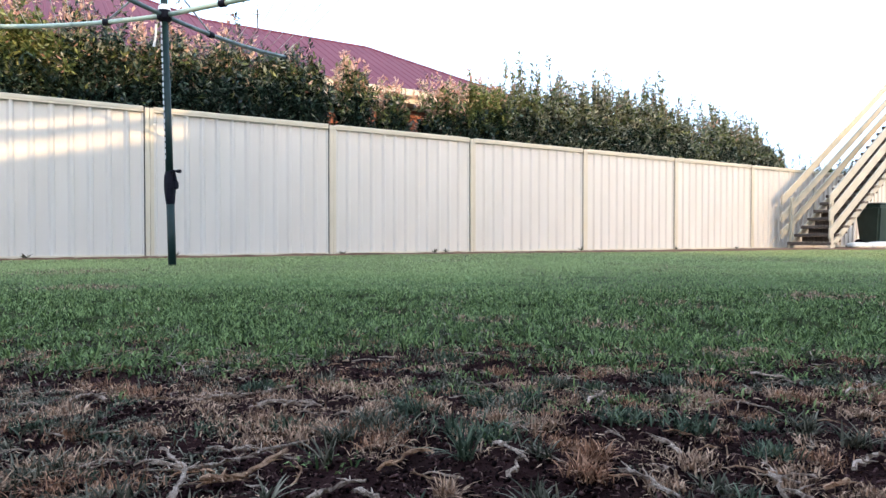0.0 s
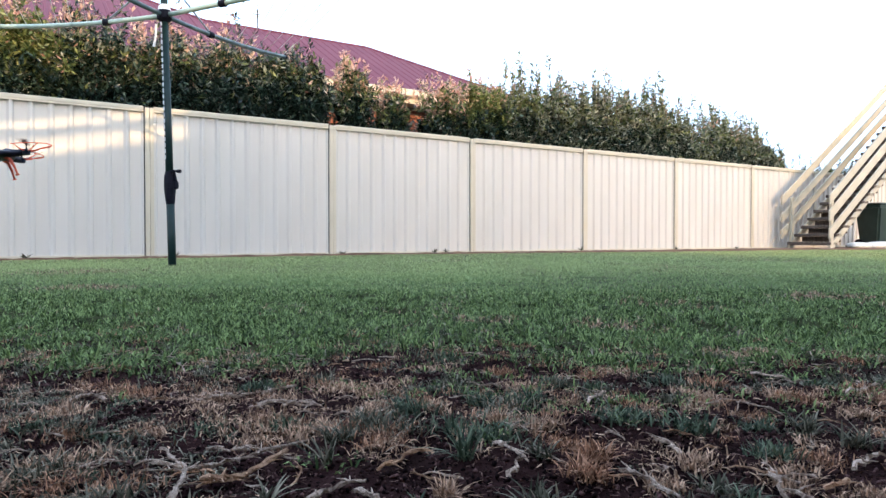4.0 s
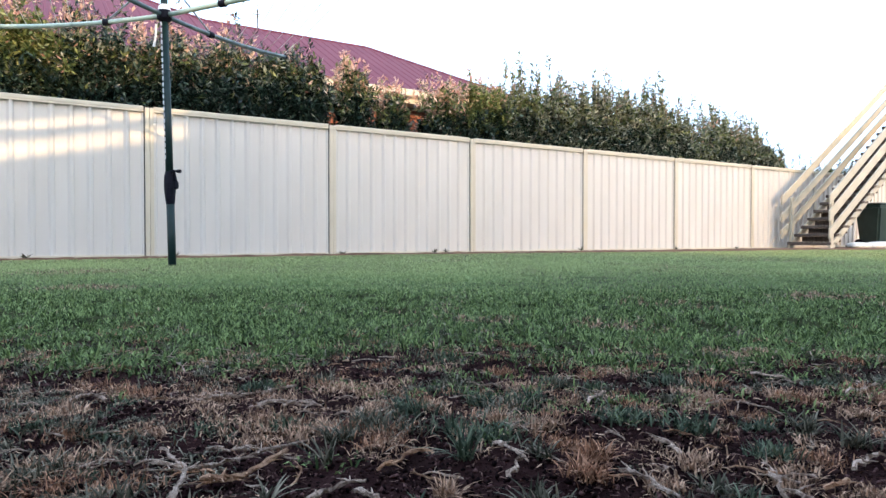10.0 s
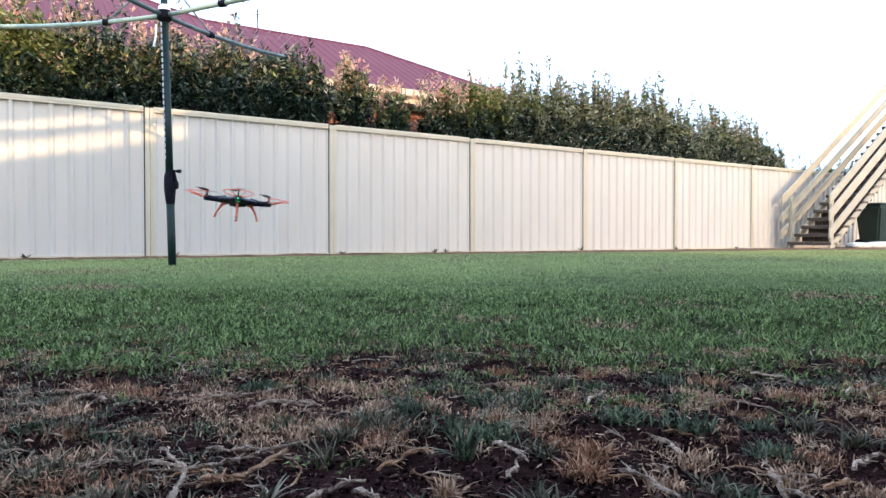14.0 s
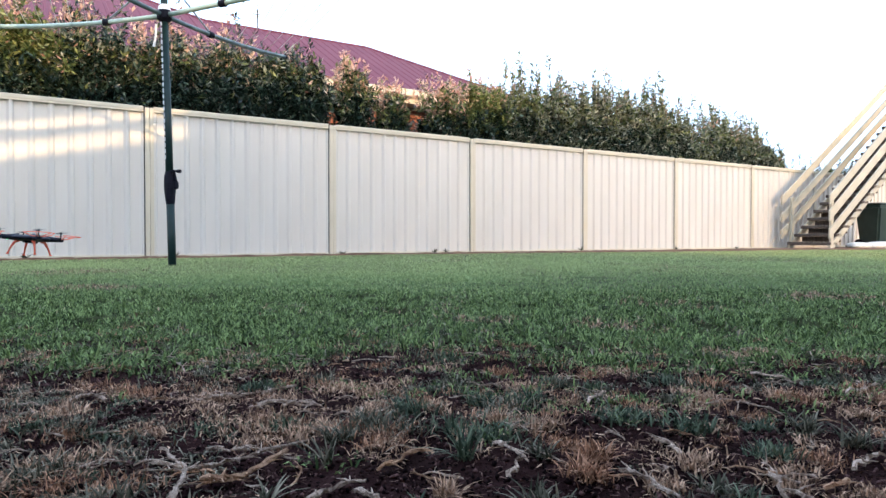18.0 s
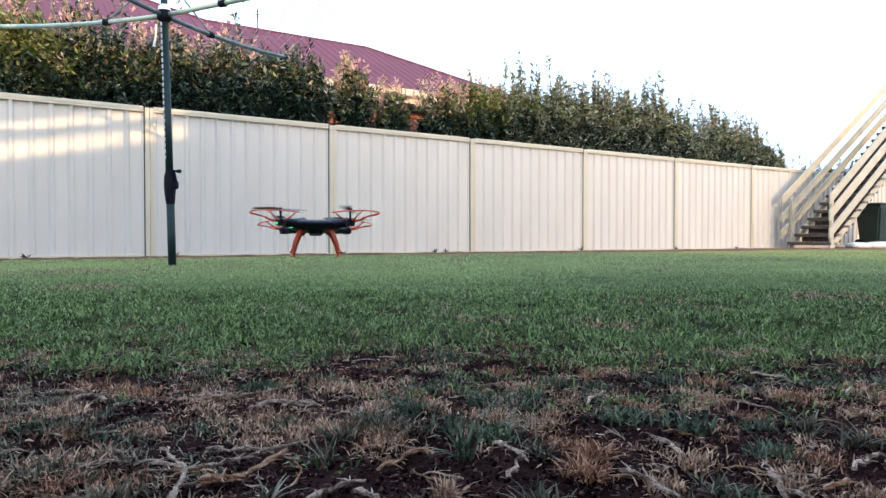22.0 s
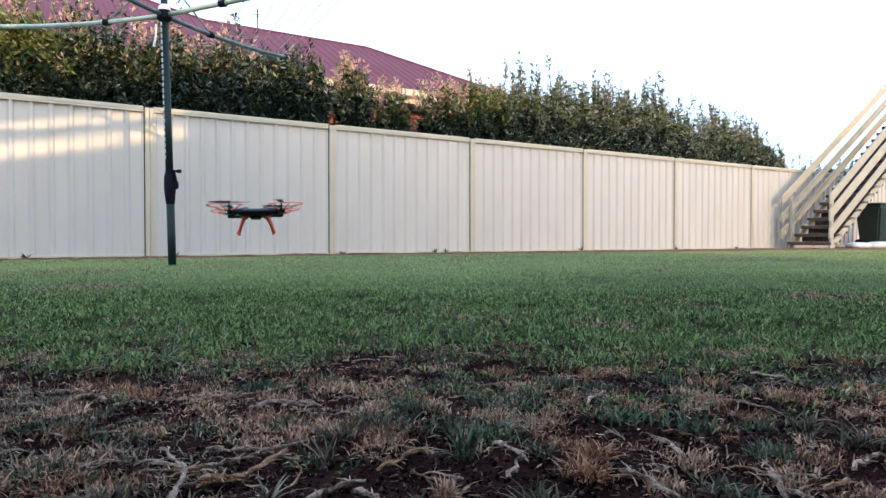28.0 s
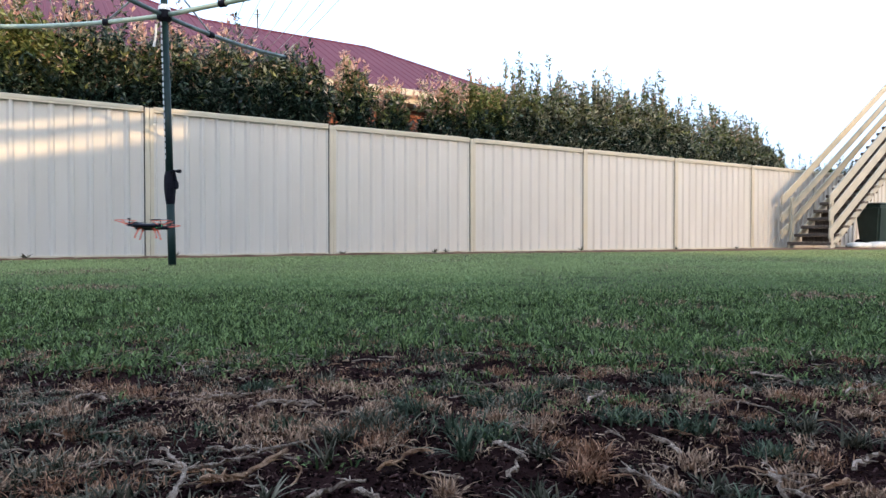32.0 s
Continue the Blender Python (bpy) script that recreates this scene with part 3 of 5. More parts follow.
def runners():
    rng = np.random.default_rng(3)
    grey, tan = "bleached grey-brown creeping grass runner lying on soil", "peeling tan creeping grass runner lying on soil"

    def lay(thick, mat, *via):
        length = sum(math.dist(p, q) for p, q in zip(via, via[1:]))
        runner(rng, via[0], 0, length, thick, mat, tan if mat is RUNNER_TAN else grey, via=via)

    lay(0.0044, RUNNER, (-0.258, 0.621), (-0.273, 0.677), (-0.286, 0.728))
    lay(0.0034, RUNNER, (-0.286, 0.728), (-0.316, 0.765), (-0.347, 0.802))
    lay(0.0036, RUNNER, (-0.285, 0.724), (-0.259, 0.745), (-0.221, 0.782), (-0.173, 0.84))
    lay(0.005, RUNNER_TAN, (-0.252, 0.677), (-0.23, 0.687), (-0.211, 0.704), (-0.183, 0.787))
    lay(0.0036, RUNNER, (-0.333, 0.749), (-0.293, 0.732))
    lay(0.004, RUNNER, (-0.393, 1.019), (-0.327, 1.054), (-0.257, 1.143))
    lay(0.0038, RUNNER, (-0.28, 0.987), (-0.235, 0.998), (-0.197, 1.019))
    lay(0.0034, RUNNER, (-0.287, 0.793), (-0.239, 0.798))
    lay(0.0036, RUNNER_TAN, (-0.071, 0.711), (-0.043, 0.753), (-0.007, 0.757))
    lay(0.004, RUNNER, (-0.131, 0.615), (-0.108, 0.661), (-0.079, 0.684))
    lay(0.0044, RUNNER, (-0.089, 0.655), (-0.062, 0.621))
    lay(0.0036, RUNNER, (0.081, 0.845), (0.11, 0.864))
    lay(0.0038, RUNNER, (0.061, 0.798), (0.081, 0.776), (0.097, 0.745))
    lay(0.004, RUNNER, (0.07, 0.697), (0.089, 0.745))
    lay(0.0036, RUNNER, (-0.24, 0.98), (-0.189, 1.019))
    lay(0.0042, RUNNER, (0.194, 0.718), (0.214, 0.69), (0.223, 0.655), (0.23, 0.614))
    lay(0.0042, RUNNER, (0.271, 0.83), (0.28, 0.804), (0.287, 0.778))
    lay(0.004, RUNNER, (0.352, 0.702), (0.338, 0.645))
    lay(0.0038, RUNNER_TAN, (0.387, 0.663), (0.424, 0.68))
    lay(0.0044, RUNNER, (0.451, 0.715), (0.509, 0.755))
    lay(0.0036, RUNNER, (0.353, 0.661), (0.36, 0.637))
    lay(0.0038, RUNNER, (0.647, 1.05), (0.739, 1.107))
    lay(0.0036, RUNNER, (-0.578, 1.012), (-0.564, 1.05), (-0.514, 1.005))
    lay(0.0036, RUNNER, (0.223, 1.012), (0.273, 1.09))
    lay(0.0032, RUNNER, (0.574, 1.222), (0.626, 1.181))
    for _ in range(120):
        y = rng.uniform(0.66, 1.42)
        runner(rng, (rng.uniform(-1, 1) * y * 0.68, y), rng.uniform(-40, 60) + 180 * rng.integers(0, 2), rng.uniform(0.020, 0.065),
               rng.uniform(0.0011, 0.0022), RUNNER if rng.uniform() < 0.7 else RUNNER_TAN, "thin bleached creeping grass runner lying on soil", 2.2)


runners()


def tuft_shape(rng, count, tall, wide, width):
    """Arching blades folded along the middle, round a common root: points and faces."""
    vs, fs = [], []
    for _ in range(count):
        a, lean = rng.uniform(0, 2 * math.pi), rng.uniform(0.15, 1.2)
        bx, by = rng.normal(0, wide * 0.35), rng.normal(0, wide * 0.35)
        ln, w = tall * rng.uniform(0.45, 1.1), rng.uniform(*width)
        k, prev = 5, None
        for i in range(k):
            f = i / (k - 1)
            r = ln * (f * lean * 0.55 + f * f * lean * 0.5)
            h = ln * (f - 0.45 * lean * f * f)
            c = Vector((bx + math.cos(a) * r, by + math.sin(a) * r, h - 0.004))
            s = Vector((-math.sin(a), math.cos(a), 0)) * (w * (1 - f ** 2.2) + 0.0003)
            j = len(vs)
            vs += [c - s, c - Vector((0, 0, w * 0.4 * (1 - f))), c + s]
            if prev is not None:
                fs += [(prev, prev + 1, j + 1, j), (prev + 1, prev + 2, j + 2, j + 1)]
            prev = j
    return vs, fs


def grass_tuft(rng, x, y, count, tall, wide, mat, label, width=(0.0008, 0.0016)):
    """A tuft as one plant."""
    ob = new("grass_tuft", mesh_of("grass_tuft", *tuft_shape(rng, count, tall, wide, width), mat))
    ob.location = (x, y, height_at(x, y))
    return tagged(ob, label, "grass tuft", "grass tufts on the bare patch")


def tufts():
    rng = np.random.default_rng(8)
    fresh, grey = "fresh green grass tuft growing from bare soil", "dull green grass tuft with dry blades on soil"

    def live(x, y, n, h, w, mat):
        grass_tuft(rng, x, y, int(n * 2.8), h * 0.95, w, mat, fresh if mat is BLADE_TUFT else grey)

    def dry(x, y, n, h, w, mat=STRAW):
        grass_tuft(rng, x, y, int(n * 3.6), h * 0.85, w * 1.15, mat, "dead straw-coloured grass tuft on bare soil", (0.0006, 0.0011))

    live(-0.134, 0.761, 9, 0.05, 0.01, BLADE_DULL)
    live(-0.132, 0.833, 24, 0.045, 0.035, BLADE_DULL)
    live(0.024, 0.749, 14, 0.055, 0.012, BLADE_TUFT)
    live(0.012, 0.872, 26, 0.035, 0.035, BLADE_TUFT)
    live(-0.049, 0.97, 40, 0.045, 0.04, BLADE_TUFT)
    live(0.245, 0.899, 46, 0.032, 0.05, BLADE_TUFT)
    live(0.328, 0.885, 46, 0.034, 0.05, BLADE_TUFT)
    live(0.287, 0.666, 40, 0.028, 0.035, BLADE_DULL)
    live(0.519, 0.814, 20, 0.042, 0.025, BLADE_DULL)
    live(0.064, 1.05, 40, 0.032, 0.04, BLADE_TUFT)
    live(0.093, 0.629, 30, 0.032, 0.03, BLADE_DULL)
    live(0.117, 0.776, 18, 0.036, 0.02, BLADE_DULL)
    live(0.136, 1.05, 30, 0.04, 0.03, BLADE_TUFT)
    live(0.198, 1.143, 30, 0.03, 0.04, BLADE_DULL)
    live(0.39, 1.143, 30, 0.03, 0.04, BLADE_TUFT)
    live(-0.1, 0.899, 40, 0.036, 0.045, BLADE_DULL)
    live(0.434, 0.899, 36, 0.03, 0.035, BLADE_TUFT)
    live(0.5, 0.899, 30, 0.035, 0.03, BLADE_DULL)
    live(-0.171, 0.635, 8, 0.035, 0.008, BLADE_DULL)
    live(-0.023, 0.615, 7, 0.028, 0.008, BLADE_TUFT)
    live(-0.327, 0.629, 34, 0.034, 0.04, BLADE_DULL)
    live(-0.446, 0.726, 34, 0.034, 0.05, BLADE_DULL)
    live(-0.491, 0.885, 30, 0.032, 0.05, BLADE_DULL)
    live(0.299, 0.636, 12, 0.028, 0.015, BLADE_TUFT)
    dry(0.005, 0.64, 26, 0.034, 0.013)
    dry(-0.182, 0.885, 70, 0.024, 0.05)
    dry(-0.121, 1.09, 90, 0.026, 0.06)
    dry(0.144, 0.833, 80, 0.02, 0.04, STRAW_RED)
    dry(0.296, 0.755, 70, 0.026, 0.04)
    dry(0.429, 0.755, 70, 0.024, 0.05, STRAW_RED)
    dry(0.362, 0.682, 60, 0.018, 0.03)
    dry(0.434, 0.658, 60, 0.018, 0.03)
    dry(0.395, 0.64, 50, 0.016, 0.03)
    dry(0.232, 0.682, 60, 0.018, 0.03)
    dry(0.076, 0.899, 36, 0.034, 0.012)
    dry(0.154, 0.711, 50, 0.034, 0.026, STRAW_RED)
    dry(-0.411, 0.765, 60, 0.024, 0.06)
    dry(-0.231, 0.626, 50, 0.022, 0.03)
    dry(-0.232, 0.885, 60, 0.02, 0.05)
    dry(0.181, 0.776, 50, 0.036, 0.022, STRAW_RED)
    dry(0.588, 1.05, 80, 0.024, 0.06, STRAW_RED)
    dry(-0.365, 0.96, 70, 0.018, 0.05)
    dry(-0.296, 0.899, 80, 0.019, 0.06)
    dry(-0.255, 0.938, 80, 0.019, 0.05)
    dry(-0.177, 0.914, 60, 0.022, 0.04)
    dry(-0.375, 0.88, 60, 0.018, 0.05)
    dry(-0.177, 1.116, 90, 0.024, 0.06)
    dry(-0.082, 1.162, 80, 0.022, 0.05)
    dry(-0.199, 0.874, 80, 0.019, 0.05)
    dry(-0.259, 0.853, 70, 0.018, 0.05)
    dry(0.142, 0.88, 60, 0.024, 0.03)
    dry(0.349, 1.244, 60, 0.022, 0.05)
    dry(0.413, 1.031, 60, 0.022, 0.05)
    # low mounds of stubble and regrowth between the bare spots
    bare = lambda x, y: max(math.exp(-((x - a) / rx) ** 2 - ((y - b) / ry) ** 2) for a, b, rx, ry in
                            ((-0.11, 0.69, 0.16, 0.08), (0.03, 0.72, 0.14, 0.08), (0.30, 0.66, 0.20, 0.04), (0.20, 0.83, 0.10, 0.03), (0.33, 0.80, 0.06, 0.03), (0.46, 0.74, 0.05, 0.04), (-0.22, 1.02, 0.06, 0.03)))
    looks = (("bleached_stubble", STRAW, "low mounds of bleached grass stubble on soil", (0.0006, 0.0012)),
             ("russet_stubble", STRAW_RED, "low mounds of russet dead grass stubble on soil", (0.0006, 0.0012)),
             ("grey_regrowth", BLADE_DULL, "low mounds of greyish green grass regrowth", (0.0008, 0.0016)),
             ("dark_regrowth", BLADE_TUFT, "low mounds of dark green grass regrowth", (0.0008, 0.0017)))
    heaps = [([], []) for _ in looks]
    made = 0
    while made < 118:
        y = 0.60 + 0.80 * rng.uniform() ** 1.1
        x = rng.uniform(-1, 1) * (y * 0.69 + 0.03)
        side = x / y < -0.30
        if bare(x, y) > 0.3 or (y < 0.80 and not side and rng.uniform() < 0.75):
            continue
        chance = (0.24, 0.28, 0.38, 0.10) if side else (0.29, 0.25, 0.18, 0.28) if y < 1.1 else (0.30, 0.22, 0.25, 0.23)
        pick = int(np.searchsorted(np.cumsum(chance), rng.uniform()))
        width, (vs, fs) = looks[min(pick, 3)][3], heaps[min(pick, 3)]
        dead = pick < 2
        more, faces = tuft_shape(rng, int(rng.uniform(190, 290) if dead else rng.uniform(80, 140)),
                                 rng.uniform(0.011, 0.022) if dead else rng.uniform(0.012, 0.022) if side else rng.uniform(0.016, 0.030),
                                 rng.uniform(0.032, 0.060) if dead else rng.uniform(0.03, 0.06), width)
        at = Vector((x, y, height_at(x, y)))
        fs += [tuple(q + len(vs) for q in f) for f in faces]
        vs += [v + at for v in more]
        made += 1
    for (name, mat, label, _), (vs, fs) in zip(looks, heaps):
        tagged(new(name, mesh_of(name, vs, fs, mat)), label, "grass", kind="stuff")


tufts()


# ---- fence ----
POSTS = [-7.172, -4.783, -2.394, -0.005, 2.317, 4.653, 7.045, 9.45, 11.931, 14.363, 16.752, 19.141, 21.53]


def sheet_mesh(width, height, ribs):
    """A ribbed steel sheet: flat pans and raised narrow ribs, two skins."""
    prof, pitch = [], width / ribs
    for i in range(ribs):
        x = i * pitch
        prof += [(x, -0.026), (x + pitch * 0.13, -0.026), (x + pitch * 0.24, 0.0), (x + pitch * 0.86, 0.0)]
    prof.append((width, -0.026))
    vs, fs, n = [], [], len(prof)
    for dy in (0.0, 0.003):
        for z in (0.0, height):
            vs += [(x, y + dy, z) for x, y in prof]
    for i in range(n - 1):
        fs += [(i, i + 1, n + i + 1, n + i), (2 * n + i + 1, 2 * n + i, 3 * n + i, 3 * n + i + 1)]
    return mesh_of("infill_sheet", vs, fs, STEEL_CREAM)


def fence():
    f = empty("fence", FENCE, "cream ribbed steel boundary fence with rails and posts", "fence")
    bm = bmesh.new()
    box(bm, 0.004, 0.052, -0.046, 0.03, -0.1, 1.785, 0.003)
    box(bm, 0.056, 0.098, -0.043, 0.03, -0.1, 1.785, 0.003)
    box(bm, -0.010, 0.004, -0.020, 0.026, -0.1, 1.78)
    post = bpy.data.meshes.new("post")
    bm.to_mesh(post)
    bm.free()
    post.materials.append(STEEL_TRIM)
    post.materials.append(DARK_GAP)
    for p in post.polygons:
        if p.center.x < 0.0039 and p.center.y < 0.0:
            p.material_index = 1

    def rail(name, w, parts):
        bm = bmesh.new()
        for y, z0, z1, b in parts:
            box(bm, 0.0, w, -y, y, z0, z1, b)
        bmesh.ops.recalc_face_normals(bm, faces=bm.faces)
        me = bpy.data.meshes.new(name)
        bm.to_mesh(me)
        bm.free()
        me.materials.append(STEEL_TRIM)
        return me

    for k, s in enumerate(POSTS):
        part("post", post, None, f, m=pose(s, 0, 0))
        if k + 1 == len(POSTS):
            break
        a, w = s + 0.0985, POSTS[k + 1] - s - 0.109
        part("top_rail", rail("top_rail", w, ((0.040, 1.757, 1.80, 0.004), (0.036, 1.735, 1.757, 0))), None, f, m=pose(a, 0, 0))
        part("bottom_rail", rail("bottom_rail", w, ((0.040, -0.006, 0.042, 0.004),)), None, f, m=pose(a, 0, 0))
        sheet = sheet_mesh(w / 3, 1.73, 4)
        for j in range(3):
            part("infill_sheet", sheet, None, f, m=pose(a + j * w / 3, 0.004, 0.02))


def soil_bed():
    """The strip of bare earth along the fence, widening at the stairs."""
    rng = np.random.default_rng(4)
    ss, ts = np.arange(-6, 23, 0.06), np.linspace(0, 1, 12)
    S, T = np.meshgrid(ss, ts)
    front = -0.28 - 0.32 * step(2.5, 6.0, S) - 0.16 * value_noise(S * 1.7, S * 0, 21) - 0.75 * step(5.0, 10.0, S) - 0.6 * step(11.2, 12.6, S)
    N = front + (0.12 - front) * T
    Z = 0.006 + np.sin(np.pi * np.minimum(T * 1.15, 1)) * 0.018 + 0.020 * (value_noise(S * 6, N * 9, 22) - 0.5) * np.minimum(1, T * 6) + 0.012 * (value_noise(S * 19, N * 23, 23) - 0.5)
    Z = np.maximum(Z, -0.01)
    a = radians(31.83)
    X, Y = -3.546 + S * np.cos(a) - N * np.sin(a), 7.83 + S * np.sin(a) + N * np.cos(a)
    nx, ny = len(ss), len(ts)
    i = (np.arange(ny - 1)[:, None] * nx + np.arange(nx - 1)[None, :]).ravel()
    tris = np.concatenate([np.stack([i, i + 1, i + nx + 1], 1), np.stack([i, i + nx + 1, i + nx], 1)])
    tagged(new("soil_bed", big_mesh("soil_bed", np.stack([X.ravel(), Y.ravel(), Z.ravel()], 1), tris, BED)),
           "reddish brown bare soil strip along the fence", "soil", kind="structure")
    for s, n in ((2.45, -0.16), (3.95, -0.12), (4.1, -0.2), (6.9, -0.14), (9.4, -0.12), (11.3, -0.12), (0.3, -0.2), (-1.2, -0.2)):
        p = on_fence(s, n)
        vs, fs = [], []
        for _ in range(22):
            b, l, w = rng.uniform(0, 6.28), rng.uniform(0.03, 0.09), rng.uniform(0.006, 0.014)
            up = rng.uniform(0.3, 1.0)
            j = len(vs)
            d = Vector((math.cos(b), math.sin(b), up))
            q = Vector((-math.sin(b), math.cos(b), 0)) * w
            vs += [Vector((0, 0, 0)), d * l * 0.5 + q, d * l, d * l * 0.5 - q]
            fs.append((j, j + 1, j + 2, j + 3))
        ob = new("weed", mesh_of("weed", vs, fs, BLADE_DULL))
        ob.location = (p.x, p.y, 0.015)
        tagged(ob, "small dark weed growing at the fence's foot", "weed", "weeds along the fence")


fence()
soil_bed()


# ---- rotary clothes hoist ----
def hoist():
    base, lean = Vector((-2.350, 5.70, 0.0)), Vector((-0.0245, 0.0, 1.0)).normalized()
    h = empty("clothes_hoist", pose(*base), "dark green rotary clothes hoist with pale arms and cords", "clothes line")

    def at(z):
        return lean * z

    bm = bmesh.new()
    tube(bm, [at(-0.2), at(0.62)], 0.0335, 20)
    part("lower_tube", bm, HOIST_GREEN, h, smooth=True)
    bm = bmesh.new()
    tube(bm, [at(0.6), at(1.62), at(1.621), at(2.58)], [0.0315, 0.0315, 0.0295, 0.0295], 20)
    part("upper_tube", bm, HOIST_GREEN, h, smooth=True)
    for i in range(26):
        bm = bmesh.new()
        c = at(0.92 + i * 0.052) + Vector((-0.019, -0.027, 0))
        box(bm, c.x - 0.006, c.x + 0.006, c.y - 0.006, c.y + 0.006, c.z, c.z + 0.034, 0.002)
        part("rack_tooth", bm, GALV, h)
    bm = bmesh.new()
    for z0, r0, z1, r1 in ((0.535, 0.035, 0.57, 0.040), (0.57, 0.040, 0.67, 0.048), (0.67, 0.048, 0.77, 0.045), (0.77, 0.045, 0.815, 0.033)):
        tube(bm, [at(z0), at(z1)], [r0, r1], 18)
    housing = part("gear_housing", bm, BLACK, h, "black plastic winding gear housing", smooth=False)
    bm = bmesh.new()
    c = at(0.69)
    box(bm, c.x + 0.03, c.x + 0.072, c.y - 0.025, c.y + 0.025, c.z - 0.025, c.z + 0.045, 0.012)
    tube(bm, [c + Vector((0.06, 0, 0.0)), c + Vector((0.04, -0.02, 0.14))], [0.016, 0.011], 10)
    part("crank_arm", bm, BLACK, housing, smooth=False)
    bm = bmesh.new()
    z = at(0.815)
    tube(bm, [z + Vector((0.02, -0.03, 0)), z + Vector((0.10, -0.03, 0.002))], 0.009, 10)
    tube(bm, [z + Vector((0.078, -0.03, 0.001)), z + Vector((0.112, -0.03, 0.001))], 0.015, 12)
    part("crank_handle", bm, BLACK, housing)

    # hub, arms, braces
    hub = at(2.16)
    bm = bmesh.new()
    tube(bm, [at(2.10), at(2.13), at(2.19), at(2.22)], [0.036, 0.062, 0.062, 0.036], 16)
    hub_ob = part("hub", bm, BLACK, h, "dark cast hub clamp", smooth=False)
    bm = bmesh.new()
    tube(bm, [at(2.175), at(2.20), at(2.225), at(2.25)], [0.040, 0.056, 0.050, 0.036], 10)
    part("collar", bm, CORD_WHITE, hub_ob, "white plastic collar")
    bm = bmesh.new()
    tube(bm, [at(2.56), at(2.62)], [0.04, 0.034], 14)
    part("top_cap", bm, BLACK, h)
    reach = 1.93
    heads = {}
    # heading of each arm, its colour (pale as lit, dark as unlit), and how it climbs: per metre and per metre squared
    arms = ((161.5, HOIST_PALE, -0.006, 0.0307), (338.0, HOIST_PALE, 0.036, -0.004), (73.0, HOIST_BLUE, 0.010, 0.037), (251.0, HOIST_BLUE, 0.004, 0.03))
    for i, (az, mat, climb, bend) in enumerate(arms):
        d = Vector((math.cos(radians(az)), math.sin(radians(az)), 0))

        def along(f, d=d, climb=climb, bend=bend):
            q = 0.05 + f * reach
            return hub + d * q + Vector((0, 0, climb * q + bend * q * q))

        arm = bmesh.new()
        tube(arm, [along(k / 14) for k in range(15)], 0.0205, 12)
        a = part("arm", arm, mat, h, "pale green curved tube arm" if i < 2 else "dark green curved tube arm", smooth=True)
        bm = bmesh.new()
        p = along(0.30)
        t = (along(0.32) - along(0.28)).normalized()
        tube(bm, [p - t * 0.03, p + t * 0.03], 0.031, 12)
        part("brace_clamp", bm, BLACK, a)
        bm = bmesh.new()
        tube(bm, [p + Vector((0, 0, 0.01)), at(2.53)], 0.0085, 8)
        part("brace", bm, GALV, h, "thin steel brace", smooth=True)
        bm = bmesh.new()
        tube(bm, [along(1.0), along(1.0) + d * 0.03], 0.025, 12)
        part("end_cap", bm, BLACK if i > 1 else CORD_WHITE, a)
        heads[i] = along
    order = [0, 2, 1, 3]
    for j, f in enumerate((0.42, 0.51, 0.60, 0.70, 0.80, 0.89, 0.98)):
        for q in range(4):
            a, b = heads[order[q]](f), heads[order[(q + 1) % 4]](f)
            lift = Vector((0, 0, 0.017))
            pts = [a.lerp(b, k / 6) + lift - Vector((0, 0, 0.03 * (1 - (k / 3 - 1) ** 2))) for k in range(7)]
            bm = bmesh.new()
            # lines that catch no sun are thinner and take the dark arm colour
            tube(bm, pts, 0.0010 if q == 0 else 0.0026, 5)
            part("line", bm, HOIST_BLUE if q == 0 else CORD, h)
    bm = bmesh.new()
    s = hub + Vector((-0.050, -0.05, -0.09))
    tube(bm, [s, s + Vector((-0.004, 0, -0.08)), s + Vector((-0.010, 0, -0.13)), s + Vector((-0.022, 0, -0.19))], [0.010, 0.009, 0.009, 0.013], 8)
    part("strap", bm, CORD_WHITE, h, "white hanging strap")
    bm = bmesh.new()
    tube(bm, [hub + Vector((0.03, 0.03, -0.05)), hub + Vector((0.05, 0.03, -0.5)), hub + Vector((0.0, 0.03, -0.9))], 0.0018, 5)
    part("loose_cord", bm, HOIST_BLUE, h)


hoist()


# ---- stairs up to the deck ----
RISE, RUN, S0, N_OUT, N_IN = 0.180, 0.255, 12.88, -1.19, -0.27
STEPS = 19


def sloped_board(s0, s1, y0, y1, top, high, slope):
    """A board with plumb-cut ends that climbs from s0 to s1; top is its upper edge at s0, high its upright height."""
    bm = bmesh.new()
    rise = (s1 - s0) * slope
    vs = [bm.verts.new(p) for p in ((s0, y0, top - high), (s1, y0, top - high + rise), (s1, y0, top + rise), (s0, y0, top),
                                    (s0, y1, top - high), (s1, y1, top - high + rise), (s1, y1, top + rise), (s0, y1, top))]
    for q in ((0, 1, 2, 3), (7, 6, 5, 4), (0, 4, 5, 1), (1, 5, 6, 2), (2, 6, 7, 3), (3, 7, 4, 0)):
        bm.faces.new([vs[k] for k in q])
    bmesh.ops.bevel(bm, geom=list(bm.edges), offset=0.004, segments=1, affect="EDGES")
    return bm


